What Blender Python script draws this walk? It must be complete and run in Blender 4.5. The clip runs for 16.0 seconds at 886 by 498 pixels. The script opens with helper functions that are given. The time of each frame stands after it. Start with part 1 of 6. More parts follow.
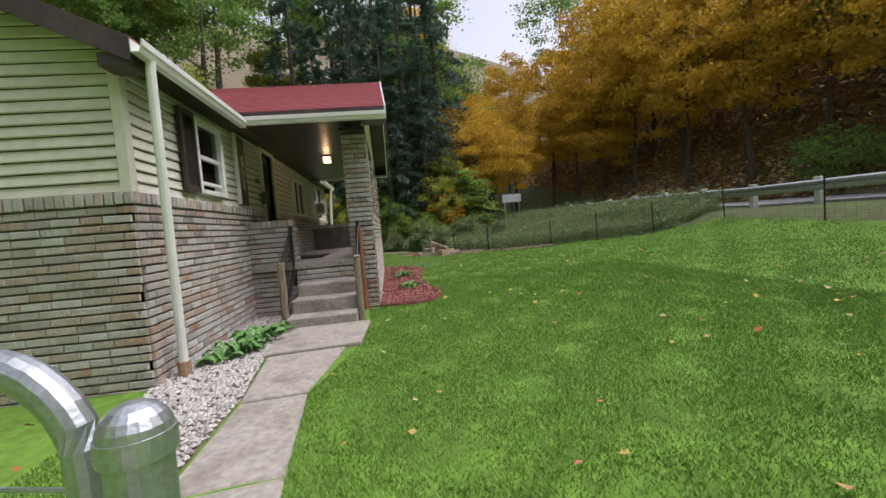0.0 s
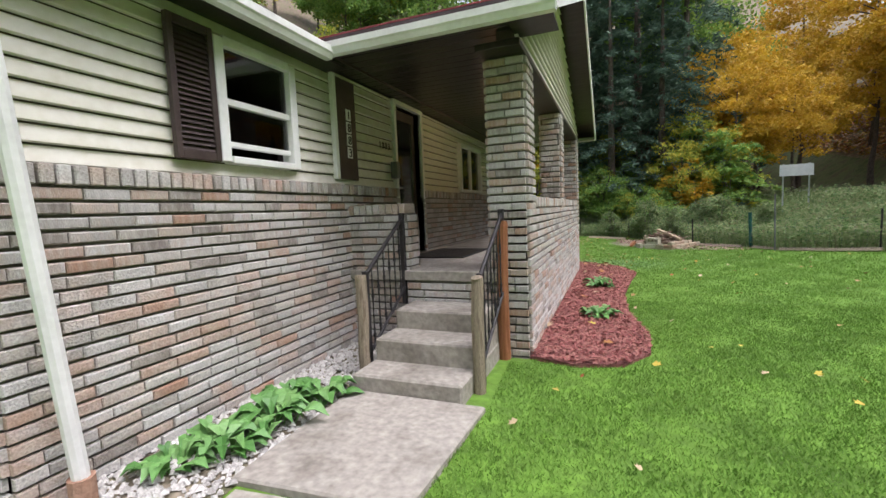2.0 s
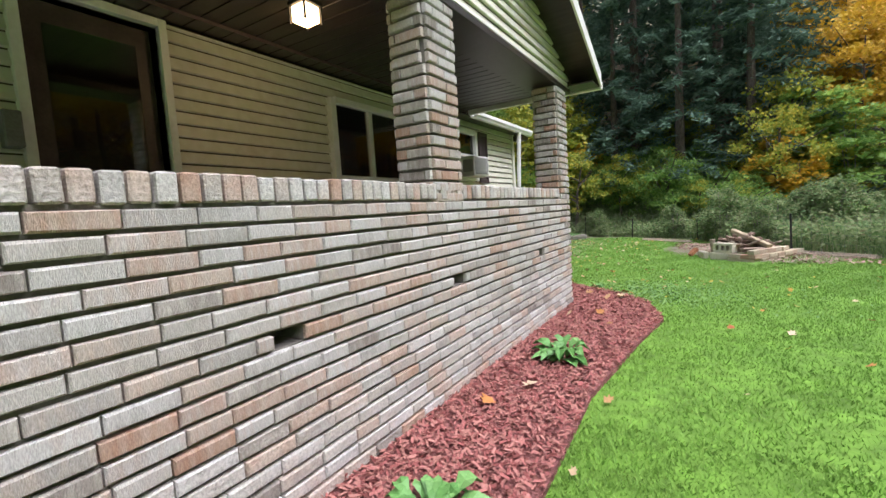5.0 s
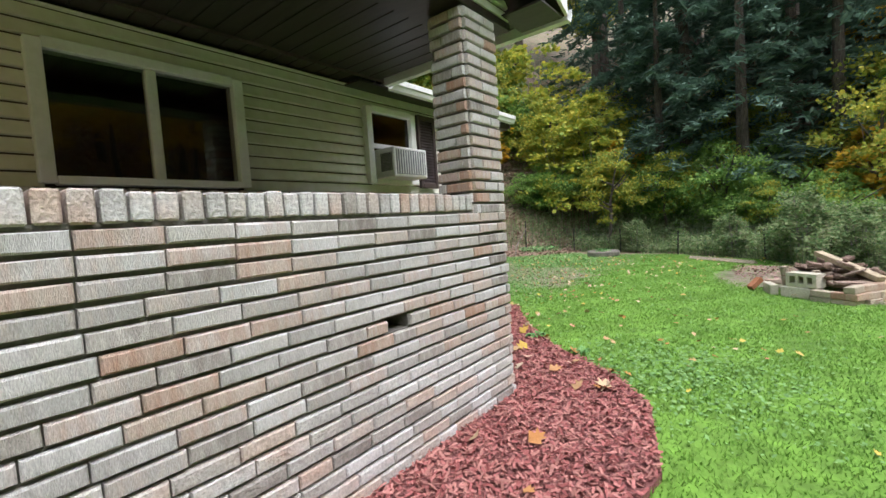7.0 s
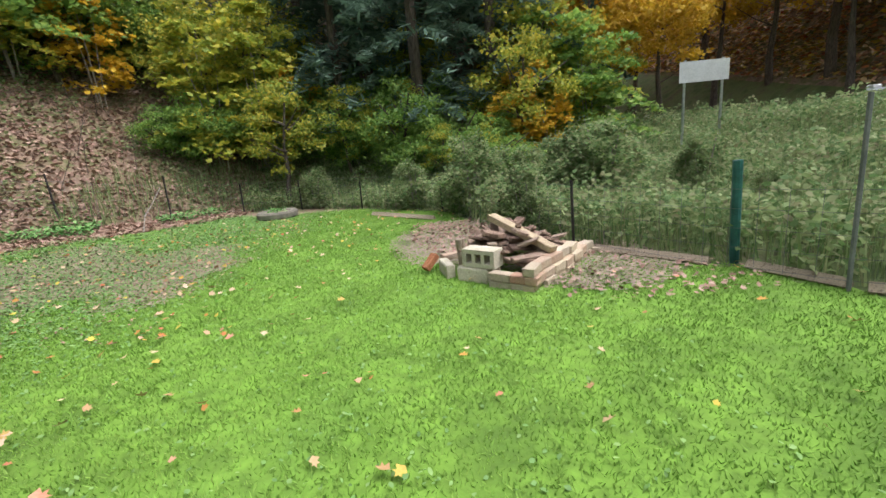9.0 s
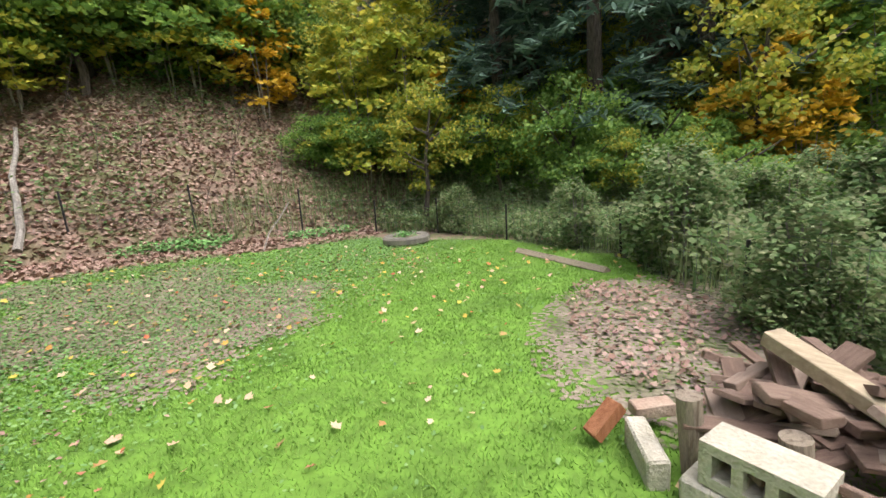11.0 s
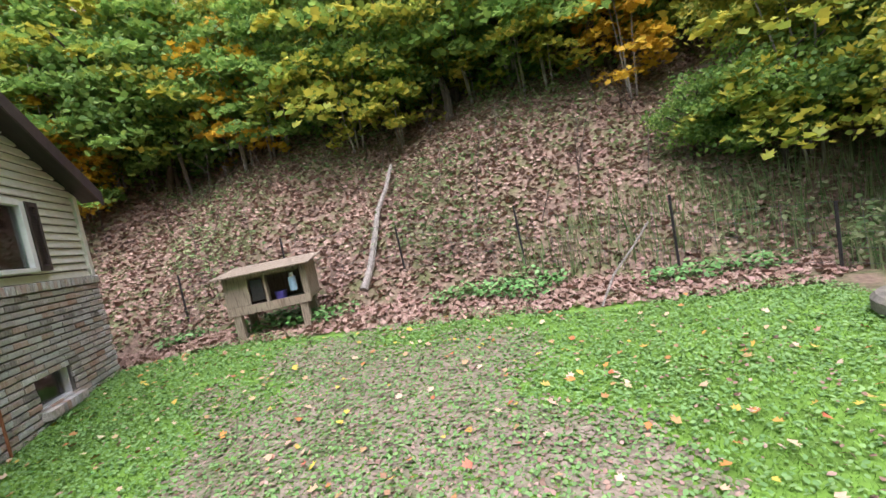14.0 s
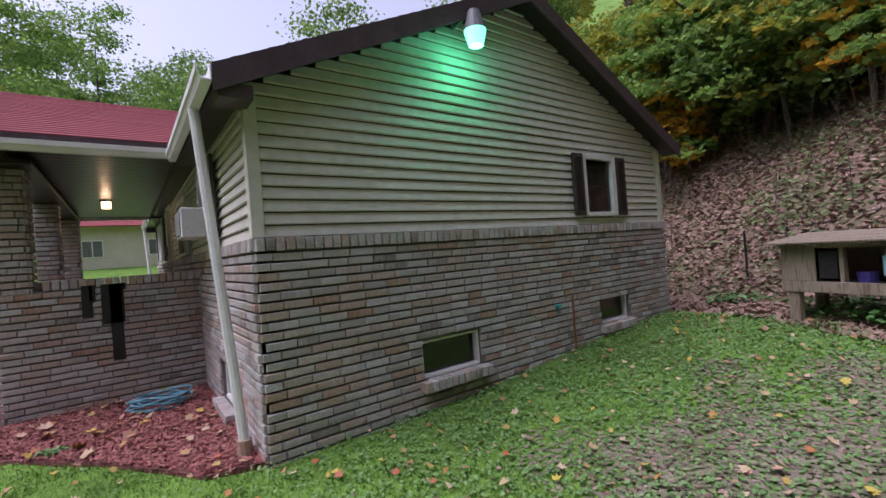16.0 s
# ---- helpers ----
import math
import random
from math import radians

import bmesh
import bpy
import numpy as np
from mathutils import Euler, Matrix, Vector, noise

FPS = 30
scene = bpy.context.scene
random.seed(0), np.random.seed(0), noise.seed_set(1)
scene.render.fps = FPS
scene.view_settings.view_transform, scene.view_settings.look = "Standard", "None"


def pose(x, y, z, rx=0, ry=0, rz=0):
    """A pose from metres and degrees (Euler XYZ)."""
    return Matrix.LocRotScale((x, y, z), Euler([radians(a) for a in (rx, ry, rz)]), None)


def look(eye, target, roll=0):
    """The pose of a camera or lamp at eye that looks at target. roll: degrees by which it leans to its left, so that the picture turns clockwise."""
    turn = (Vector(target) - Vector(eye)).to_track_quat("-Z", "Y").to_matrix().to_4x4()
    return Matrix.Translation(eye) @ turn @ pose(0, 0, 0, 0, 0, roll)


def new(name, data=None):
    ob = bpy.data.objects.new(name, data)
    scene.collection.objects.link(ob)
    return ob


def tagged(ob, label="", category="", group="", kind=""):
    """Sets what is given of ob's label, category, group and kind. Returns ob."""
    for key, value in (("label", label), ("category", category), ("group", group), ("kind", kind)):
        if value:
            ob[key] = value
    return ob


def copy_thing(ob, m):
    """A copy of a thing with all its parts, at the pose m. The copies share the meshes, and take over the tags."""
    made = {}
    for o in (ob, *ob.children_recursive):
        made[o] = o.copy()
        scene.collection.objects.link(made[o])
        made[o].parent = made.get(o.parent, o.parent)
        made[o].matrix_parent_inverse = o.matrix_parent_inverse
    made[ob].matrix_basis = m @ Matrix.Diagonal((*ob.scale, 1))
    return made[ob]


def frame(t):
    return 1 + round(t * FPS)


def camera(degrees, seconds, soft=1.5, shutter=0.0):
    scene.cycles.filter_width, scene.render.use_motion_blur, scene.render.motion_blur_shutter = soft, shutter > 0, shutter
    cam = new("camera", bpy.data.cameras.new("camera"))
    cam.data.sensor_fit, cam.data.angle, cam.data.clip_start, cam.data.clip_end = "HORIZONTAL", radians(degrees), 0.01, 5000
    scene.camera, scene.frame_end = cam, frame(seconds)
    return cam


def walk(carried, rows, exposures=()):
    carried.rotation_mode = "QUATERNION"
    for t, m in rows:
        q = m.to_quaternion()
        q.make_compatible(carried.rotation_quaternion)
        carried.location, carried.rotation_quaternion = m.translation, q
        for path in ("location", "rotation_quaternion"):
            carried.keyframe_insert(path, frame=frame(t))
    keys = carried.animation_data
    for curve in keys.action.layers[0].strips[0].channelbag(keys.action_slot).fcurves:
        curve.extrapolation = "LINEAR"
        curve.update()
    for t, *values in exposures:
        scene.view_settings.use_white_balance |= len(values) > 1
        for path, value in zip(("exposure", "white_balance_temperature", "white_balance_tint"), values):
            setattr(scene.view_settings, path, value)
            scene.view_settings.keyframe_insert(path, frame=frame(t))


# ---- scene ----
cam = camera(91.6, 16.0)
METRES, EYE, TILT, LEAN, TURN = 21.4, 1.5, 0.0, 0.0, -7.3
PATH = [
    (0, (0.036, -0.507, 1.702), (0.278, 1.475, 1.594), -4.8),
    (0.5, (0.252, 0.343, 1.691), (0.486, 2.32, 1.492), -5.9),
    (1, (0.251, 1.084, 1.767), (0.027, 3.054, 1.505), -3.1),
    (1.5, (0.316, 1.829, 1.863), (-0.151, 3.755, 1.592), -1.6),
    (1.8, (0.467, 2.306, 1.898), (-0.193, 4.183, 1.694), -0.8),
    (2, (0.549, 2.589, 1.901), (-0.193, 4.438, 1.727), -2.4),
    (2.5, (0.761, 3.337, 1.921), (-0.067, 5.155, 1.836), -0.7),
    (3, (1.015, 4.093, 1.901), (0.166, 5.899, 1.771), -4.4),
    (3.5, (1.15, 4.869, 1.876), (0.294, 6.661, 1.644), -1.2),
    (3.7, (1.202, 5.162, 1.888), (0.354, 6.956, 1.641), -1.0),
    (5.8, (1.42, 7.978, 1.777), (0.205, 9.561, 1.651), -2.2),
    (6, (1.432, 8.304, 1.796), (0.21, 9.882, 1.671), -0.8),
    (6.5, (1.481, 9.024, 1.77), (0.24, 10.589, 1.666), -2.3),
    (7, (1.462, 9.792, 1.831), (0.219, 11.354, 1.714), -4.0),
    (7.3, (1.44, 10.42, 1.83), (0.49, 12.17, 1.63), -4.6),
    (7.5, (1.41, 10.835, 1.826), (0.692, 12.681, 1.547), -7.1),
    (8, (1.489, 11.628, 1.927), (1.237, 13.559, 1.472), -7.1),
    (8.2, (1.495, 11.92, 1.92), (1.41, 13.86, 1.435), -5.0),
    (10.3, (1.465, 14.951, 1.928), (1.14, 16.874, 1.485), -9.5),
    (10.5, (1.419, 15.186, 1.904), (0.877, 17.07, 1.503), -10.8),
    (11, (1.207, 15.798, 1.939), (0.413, 17.596, 1.568), -4.6),
    (11.5, (0.916, 16.419, 1.924), (-0.158, 18.068, 1.572), -8.9),
    (12, (0.502, 16.952, 1.992), (-0.898, 18.352, 1.709), -4.7),
    (12.5, (0.112, 17.387, 1.98), (-1.578, 18.424, 1.719), -4.4),
    (13, (-0.295, 17.84, 2.015), (-2.146, 18.555, 1.764), -7.3),
    (13.5, (-0.645, 18.334, 2.048), (-2.454, 19.146, 1.787), -5.5),
    (13.7, (-0.752, 18.532, 2.044), (-2.568, 19.338, 1.817), -7.6),
    (14, (-0.934, 18.826, 2.012), (-2.846, 19.396, 1.878), -11.5),
    (14.5, (-1.292, 19.161, 1.996), (-3.275, 19.395, 1.875), -1.3),
    (15, (-1.423, 19.336, 2.043), (-3.218, 18.456, 1.98), -5.8),
    (15.2, (-1.432, 19.315, 2.02), (-2.995, 18.06, 2.03), -7.2),
    (15.5, (-1.409, 19.299, 2.015), (-2.783, 17.846, 2.027), -6.8),
    (16, (-1.364, 19.299, 2.027), (-2.552, 17.691, 2.035), -4.3),
]
EXPOSURES = [(t, s, k, g) for t, s, k, g in ((0.0, 0.75, 6300, 19), (0.6, 1.0, 6450, 19), (1.5, 1.1, 6250, 18), (3.5, 1.45, 6050, 17), (6.5, 1.5, 5950, 14), (7.5, 1.45, 6000, 13), (8.0, 1.45, 6150, 14), (11.0, 1.55, 6350, 15), (12.5, 1.55, 6200, 19), (14.5, 1.75, 5900, 23), (15.0, 1.8, 5800, 26), (15.4, 1.15, 5700, 31), (16.0, 0.7, 5700, 33))]
walk(cam, [(t, look(eye, target, roll)) for t, eye, target, roll in PATH], exposures=EXPOSURES)

# ---- world and light ----
world = bpy.data.worlds.new("world")
scene.world = world
world.use_nodes = True
_n, _l = world.node_tree.nodes, world.node_tree.links
sky = _n.new("ShaderNodeTexSky")
sky.sky_type, sky.sun_disc = "NISHITA", False
sky.sun_elevation, sky.sun_rotation = radians(63), radians(100)
sky.air_density, sky.dust_density, sky.ozone_density = 1.0, 4.0, 0.6
soft = _n.new("ShaderNodeHueSaturation")
soft.inputs["Saturation"].default_value = 0.35
_l.new(sky.outputs[0], soft.inputs["Color"])
_l.new(soft.outputs[0], _n["Background"].inputs["Color"])
_n["Background"].inputs["Strength"].default_value = 0.15
sun_data = bpy.data.lights.new("sun", "SUN")
sun_data.energy, sun_data.angle, sun_data.color = 0.7, radians(45), (1.0, 0.98, 0.95)
sun_ob = new("sun", sun_data)
sun_ob.matrix_world = look((11, 4, 22), (0, 6, 0))

# ---- materials ----
def mat(name, stops, scale=8.0, rough=0.8, bump=0.2, detail=6.0, metal=0.0, second=0.0, rand=0.0, emit=0.0, stretch=(1, 1, 1), spec=0.4, thin=0.0):
    """Noise-driven colour ramp with finer grain, relief and, for pieces, a random shade."""
    m = bpy.data.materials.new(name)
    m.use_nodes = True
    n, l = m.node_tree.nodes, m.node_tree.links
    b = n["Principled BSDF"]
    b.inputs["Roughness"].default_value, b.inputs["Metallic"].default_value = rough, metal
    b.inputs["Specular IOR Level"].default_value = spec
    co = n.new("ShaderNodeTexCoord")
    mp = n.new("ShaderNodeMapping")
    mp.inputs["Scale"].default_value = stretch
    geo = n.new("ShaderNodeNewGeometry")
    l.new(geo.outputs["Position"] if not rand else co.outputs["Object"], mp.inputs["Vector"])
    tx = n.new("ShaderNodeTexNoise")
    tx.inputs["Scale"].default_value, tx.inputs["Detail"].default_value = scale, detail
    l.new(mp.outputs[0], tx.inputs["Vector"])
    fac = tx.outputs["Fac"]
    if rand:
        info = n.new("ShaderNodeObjectInfo")
        add = n.new("ShaderNodeMath"); add.operation = "ADD"
        l.new(info.outputs["Random"], add.inputs[0]); l.new(geo.outputs["Random Per Island"], add.inputs[1])
        fr = n.new("ShaderNodeMath"); fr.operation = "FRACT"
        l.new(add.outputs[0], fr.inputs[0])
        mx = n.new("ShaderNodeMix"); mx.inputs[0].default_value = rand
        l.new(fac, mx.inputs[2]); l.new(fr.outputs[0], mx.inputs[3])
        fac = mx.outputs[0]
    ramp = n.new("ShaderNodeValToRGB")
    el = ramp.color_ramp.elements
    while len(el) < len(stops):
        el.new(0.5)
    lo, hi = (0.3, 0.7) if not rand else (0.08, 0.92)
    for i, c in enumerate(stops):
        el[i].position = lo + (hi - lo) * i / max(1, len(stops) - 1)
        el[i].color = (*c, 1)
    l.new(fac, ramp.inputs[0])
    fine = n.new("ShaderNodeTexNoise")
    fine.inputs["Scale"].default_value, fine.inputs["Detail"].default_value = scale * 9, 4
    l.new(mp.outputs[0], fine.inputs["Vector"])
    mul = n.new("ShaderNodeMix"); mul.data_type, mul.blend_type = "RGBA", "OVERLAY"
    mul.inputs[0].default_value = 0.35 + second
    l.new(ramp.outputs[0], mul.inputs[6]); l.new(fine.outputs["Fac"], mul.inputs[7])
    l.new(mul.outputs[2], b.inputs["Base Color"])
    if bump:
        bp = n.new("ShaderNodeBump"); bp.inputs["Strength"].default_value = bump; bp.inputs["Distance"].default_value = 0.02
        l.new(fine.outputs["Fac"], bp.inputs["Height"]); l.new(bp.outputs[0], b.inputs["Normal"])
    if thin:
        tl, ms = n.new("ShaderNodeBsdfTranslucent"), n.new("ShaderNodeMixShader")
        ms.inputs[0].default_value = thin
        l.new(mul.outputs[2], tl.inputs["Color"])
        l.new(b.outputs[0], ms.inputs[1]); l.new(tl.outputs[0], ms.inputs[2])
        l.new(ms.outputs[0], n["Material Output"].inputs["Surface"])
    if emit:
        l.new(ramp.outputs[0], b.inputs["Emission Color"]); b.inputs["Emission Strength"].default_value = emit
    return m


BRICK = mat("brick", [(0.22, 0.19, 0.17), (0.45, 0.42, 0.38), (0.50, 0.485, 0.465), (0.43, 0.32, 0.26), (0.53, 0.515, 0.495), (0.37, 0.35, 0.325), (0.47, 0.39, 0.33), (0.36, 0.22, 0.155)], 9, 0.9, 0.5, rand=0.8, second=0.25)
MORTAR = mat("mortar", [(0.13, 0.12, 0.105), (0.22, 0.20, 0.18)], 5, 0.95, 0.5)
SIDING = mat("siding", [(0.62, 0.60, 0.51), (0.70, 0.68, 0.59)], 1.2, 0.5, 0.05, rand=0.15)
WHITE = mat("white_paint", [(0.70, 0.70, 0.68), (0.82, 0.82, 0.80)], 3, 0.45, 0.05)
# brown of shutters and door; behind the siding it paints the lap shadows
BROWN_AND_LAP_SHADE = mat("brown_trim_and_lap_shade", [(0.045, 0.03, 0.028), (0.07, 0.05, 0.045)], 6, 0.5, 0.05)
DARKTRIM = mat("dark_fascia", [(0.06, 0.04, 0.045), (0.10, 0.07, 0.075)], 4, 0.5, 0.05)
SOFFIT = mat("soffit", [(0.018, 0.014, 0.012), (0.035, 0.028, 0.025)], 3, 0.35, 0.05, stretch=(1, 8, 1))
SHINGLE = mat("shingle", [(0.16, 0.03, 0.035), (0.30, 0.07, 0.075), (0.22, 0.05, 0.06)], 18, 0.9, 0.5, rand=0.5)
CONCRETE = mat("concrete", [(0.23, 0.205, 0.175), (0.35, 0.32, 0.28), (0.29, 0.26, 0.225)], 2.2, 0.9, 0.4, second=0.2)
BLOCK = mat("concrete_block", [(0.40, 0.36, 0.27), (0.54, 0.50, 0.40)], 6, 0.95, 0.7)
FIREBRICK = mat("loose_brick", [(0.42, 0.34, 0.23), (0.46, 0.39, 0.28), (0.33, 0.19, 0.13), (0.44, 0.38, 0.29), (0.36, 0.30, 0.22)], 6, 0.95, 0.5, rand=0.8)
IRON = mat("black_iron", [(0.012, 0.012, 0.014), (0.035, 0.03, 0.03)], 20, 0.45, 0.2)
STEEL = mat("galvanised", [(0.36, 0.39, 0.41), (0.55, 0.58, 0.60)], 14, 0.38, 0.08, metal=0.85)
OLDWOOD = mat("weathered_wood", [(0.16, 0.12, 0.08), (0.33, 0.27, 0.20), (0.25, 0.20, 0.14)], 7, 0.9, 0.6, stretch=(6, 6, 0.6), second=0.2)
REDWOOD = mat("red_wood", [(0.22, 0.08, 0.03), (0.36, 0.15, 0.07)], 7, 0.8, 0.4, stretch=(6, 6, 0.6))
SPLIT = mat("split_wood", [(0.10, 0.06, 0.045), (0.28, 0.19, 0.14), (0.40, 0.32, 0.25)], 10, 0.95, 0.7, rand=0.5, stretch=(1, 6, 6))
PLANK = mat("pale_plank", [(0.30, 0.235, 0.15), (0.44, 0.36, 0.24)], 6, 0.85, 0.3, stretch=(1, 7, 7))
LAWN = mat("lawn_soil", [(0.075, 0.15, 0.018), (0.13, 0.25, 0.03), (0.10, 0.20, 0.025)], 1.1, 0.95, 0.8, second=0.3)
BLADE = mat("grass_blade", [(0.09, 0.185, 0.022), (0.155, 0.30, 0.04), (0.22, 0.33, 0.065)], 0.7, 0.7, 0, rand=0.45)
CLOVER = mat("clover", [(0.08, 0.17, 0.045), (0.14, 0.27, 0.075), (0.21, 0.33, 0.11)], 2, 0.7, 0, rand=0.6)
DIRT = mat("bare_dirt", [(0.17, 0.135, 0.095), (0.27, 0.225, 0.165), (0.12, 0.13, 0.06)], 2.5, 0.95, 0.8, second=0.3)
LITTER = mat("leaf_litter_soil", [(0.09, 0.06, 0.04), (0.20, 0.14, 0.10), (0.09, 0.10, 0.035), (0.24, 0.17, 0.125)], 1.8, 0.95, 1.0, second=0.4)
WEEDSOIL = mat("weed_soil", [(0.05, 0.08, 0.025), (0.10, 0.13, 0.045), (0.08, 0.07, 0.04)], 1.5, 0.95, 1.0)
MULCHSOIL = mat("mulch_soil", [(0.16, 0.055, 0.05), (0.30, 0.12, 0.11)], 12, 0.95, 1.0, second=0.3)
CHIP = mat("mulch_chip", [(0.14, 0.035, 0.03), (0.34, 0.11, 0.10), (0.42, 0.19, 0.16), (0.24, 0.10, 0.08)], 9, 0.9, 0.2, rand=0.8)
STONE = mat("white_stone", [(0.28, 0.26, 0.24), (0.58, 0.56, 0.53), (0.42, 0.40, 0.37)], 8, 0.85, 0.3, rand=0.7)
FALLEN = mat("fallen_leaf", [(0.35, 0.15, 0.04), (0.44, 0.31, 0.17), (0.52, 0.40, 0.28), (0.40, 0.10, 0.05), (0.50, 0.40, 0.06), (0.30, 0.17, 0.10)], 9, 0.8, 0, rand=0.85)
DRYLEAF = mat("hill_leaf", [(0.14, 0.085, 0.055), (0.29, 0.19, 0.14), (0.38, 0.27, 0.21), (0.22, 0.13, 0.09), (0.34, 0.21, 0.18)], 9, 0.85, 0, rand=0.85)
BARK = mat("bark", [(0.045, 0.035, 0.028), (0.14, 0.115, 0.09)], 6, 0.95, 0.8, stretch=(5, 5, 1))
PALEBARK = mat("pale_bark", [(0.17, 0.15, 0.125), (0.34, 0.31, 0.27)], 6, 0.95, 0.6, stretch=(4, 4, 1))
L_GREEN = mat("leaf_green", [(0.09, 0.19, 0.04), (0.19, 0.33, 0.07), (0.33, 0.46, 0.09)], 1, 0.6, 0, rand=0.7, thin=0.5)
L_YELGREEN = mat("leaf_yellow_green", [(0.15, 0.24, 0.04), (0.34, 0.38, 0.05), (0.58, 0.48, 0.06)], 1, 0.6, 0, rand=0.7, thin=0.5)
L_YELLOW = mat("leaf_yellow", [(0.32, 0.22, 0.02), (0.60, 0.38, 0.02), (0.66, 0.46, 0.05), (0.50, 0.24, 0.015)], 1, 0.6, 0, rand=0.7, thin=0.45)
L_HEMLOCK = mat("needle", [(0.045, 0.085, 0.06), (0.095, 0.165, 0.115), (0.16, 0.24, 0.17)], 1, 0.65, 0, rand=0.7, thin=0.3)
L_WEED = mat("weed_leaf", [(0.08, 0.15, 0.05), (0.17, 0.27, 0.10), (0.30, 0.36, 0.17), (0.24, 0.22, 0.13)], 1, 0.75, 0, rand=0.7, thin=0.5)
HOSTA = mat("hosta_leaf", [(0.05, 0.15, 0.03), (0.12, 0.28, 0.07), (0.20, 0.36, 0.12)], 6, 0.5, 0.1, rand=0.6)
ASPHALT = mat("asphalt", [(0.19, 0.19, 0.195), (0.27, 0.27, 0.275)], 3, 0.85, 0.4)
RUBBER = mat("tyre_rubber", [(0.11, 0.10, 0.085), (0.22, 0.20, 0.16)], 6, 0.85, 0.4)
PLASTIC = mat("ac_plastic", [(0.55, 0.55, 0.53), (0.68, 0.68, 0.66)], 4, 0.5, 0.03)
GREY = mat("grey_metal", [(0.10, 0.105, 0.11), (0.18, 0.185, 0.19)], 8, 0.5, 0.1)
GREENPAINT = mat("green_post", [(0.01, 0.07, 0.06), (0.03, 0.13, 0.12)], 10, 0.5, 0.1)
TEAL = mat("teal_faucet", [(0.05, 0.35, 0.33), (0.10, 0.48, 0.45)], 10, 0.4, 0.1)
BLUEHOSE = mat("blue_hose", [(0.10, 0.28, 0.36), (0.20, 0.42, 0.50)], 10, 0.5, 0.05)
PURPLE = mat("purple_tub", [(0.06, 0.05, 0.25), (0.12, 0.10, 0.36)], 8, 0.4, 0.03)
PALEBLUE = mat("pale_blue_bottle", [(0.25, 0.40, 0.55), (0.40, 0.55, 0.68)], 8, 0.3, 0.03)
SIGNBACK = mat("sign_back", [(0.55, 0.57, 0.58), (0.68, 0.70, 0.71)], 3, 0.5, 0.05, metal=0.3)
TAR = mat("black_stain", [(0.01, 0.01, 0.01), (0.03, 0.028, 0.026)], 6, 0.6, 0.2)
# shade of the unlit interior put into a near-black base colour
INSIDE_SHADE = mat("room_shade", [(0.02, 0.018, 0.016), (0.05, 0.045, 0.04)], 2, 0.9, 0.1)
ORANGE_LAMP = mat("lamp_glow", [(1.0, 0.62, 0.25), (1.0, 0.72, 0.35)], 4, 0.5, 0, emit=3)
GREEN_LAMP = mat("green_glow", [(0.1, 1.0, 0.45), (0.25, 1.0, 0.6)], 4, 0.5, 0, emit=1.6)
HOUSE2 = mat("far_siding", [(0.55, 0.50, 0.40), (0.62, 0.57, 0.47)], 1, 0.6, 0.05)
CARPAINT = mat("car_paint", [(0.05, 0.08, 0.13), (0.08, 0.12, 0.18)], 1, 0.25, 0, metal=0.5)


def glass_mat():
    m = bpy.data.materials.new("window_glass")
    m.use_nodes = True
    n, l = m.node_tree.nodes, m.node_tree.links
    mixer, gl, tr, fr = n.new("ShaderNodeMixShader"), n.new("ShaderNodeBsdfGlossy"), n.new("ShaderNodeBsdfTransparent"), n.new("ShaderNodeFresnel")
    gl.inputs["Roughness"].default_value = 0.02
    tr.inputs["Color"].default_value = (0.75, 0.78, 0.76, 1)
    fr.inputs["IOR"].default_value = 1.9
    l.new(fr.outputs[0], mixer.inputs[0]); l.new(tr.outputs[0], mixer.inputs[1]); l.new(gl.outputs[0], mixer.inputs[2])
    l.new(mixer.outputs[0], n["Material Output"].inputs["Surface"])
    return m


GLASS = glass_mat()

# ---- mesh helpers ----
def box_bm(lo, hi, bevel=0.0, bm=None, m=None):
    bm = bm or bmesh.new()
    c = [(lo[i] + hi[i]) / 2 for i in range(3)]
    s = [abs(hi[i] - lo[i]) for i in range(3)]
    r = bmesh.ops.create_cube(bm, size=1, matrix=Matrix.LocRotScale(c, None, s))
    if bevel:
        es = list({e for v in r["verts"] for e in v.link_edges})
        r2 = bmesh.ops.bevel(bm, geom=es, offset=bevel, segments=1, affect="EDGES")
    if m is not None:
        bmesh.ops.transform(bm, matrix=m, verts=bm.verts)
    return bm


def tube_bm(points, r, seg=8, bm=None, r2=None):
    """A tube along points, tapering from r to r2."""
    bm = bm or bmesh.new()
    r2 = r if r2 is None else r2
    pts = [Vector(p) for p in points]
    rings = []
    for i, p in enumerate(pts):
        d = (pts[min(i + 1, len(pts) - 1)] - pts[max(i - 1, 0)]).normalized()
        a = d.orthogonal().normalized() if abs(d.z) > 0.95 else d.cross(Vector((0, 0, 1))).normalized()
        b = d.cross(a)
        rr = r + (r2 - r) * i / (len(pts) - 1)
        rings.append([bm.verts.new(p + rr * (a * math.cos(2 * math.pi * k / seg) + b * math.sin(2 * math.pi * k / seg))) for k in range(seg)])
    for u, v in zip(rings, rings[1:]):
        for k in range(seg):
            bm.faces.new((u[k], u[(k + 1) % seg], v[(k + 1) % seg], v[k]))
    bm.faces.new(rings[0][::-1])
    bm.faces.new(rings[-1])
    return bm


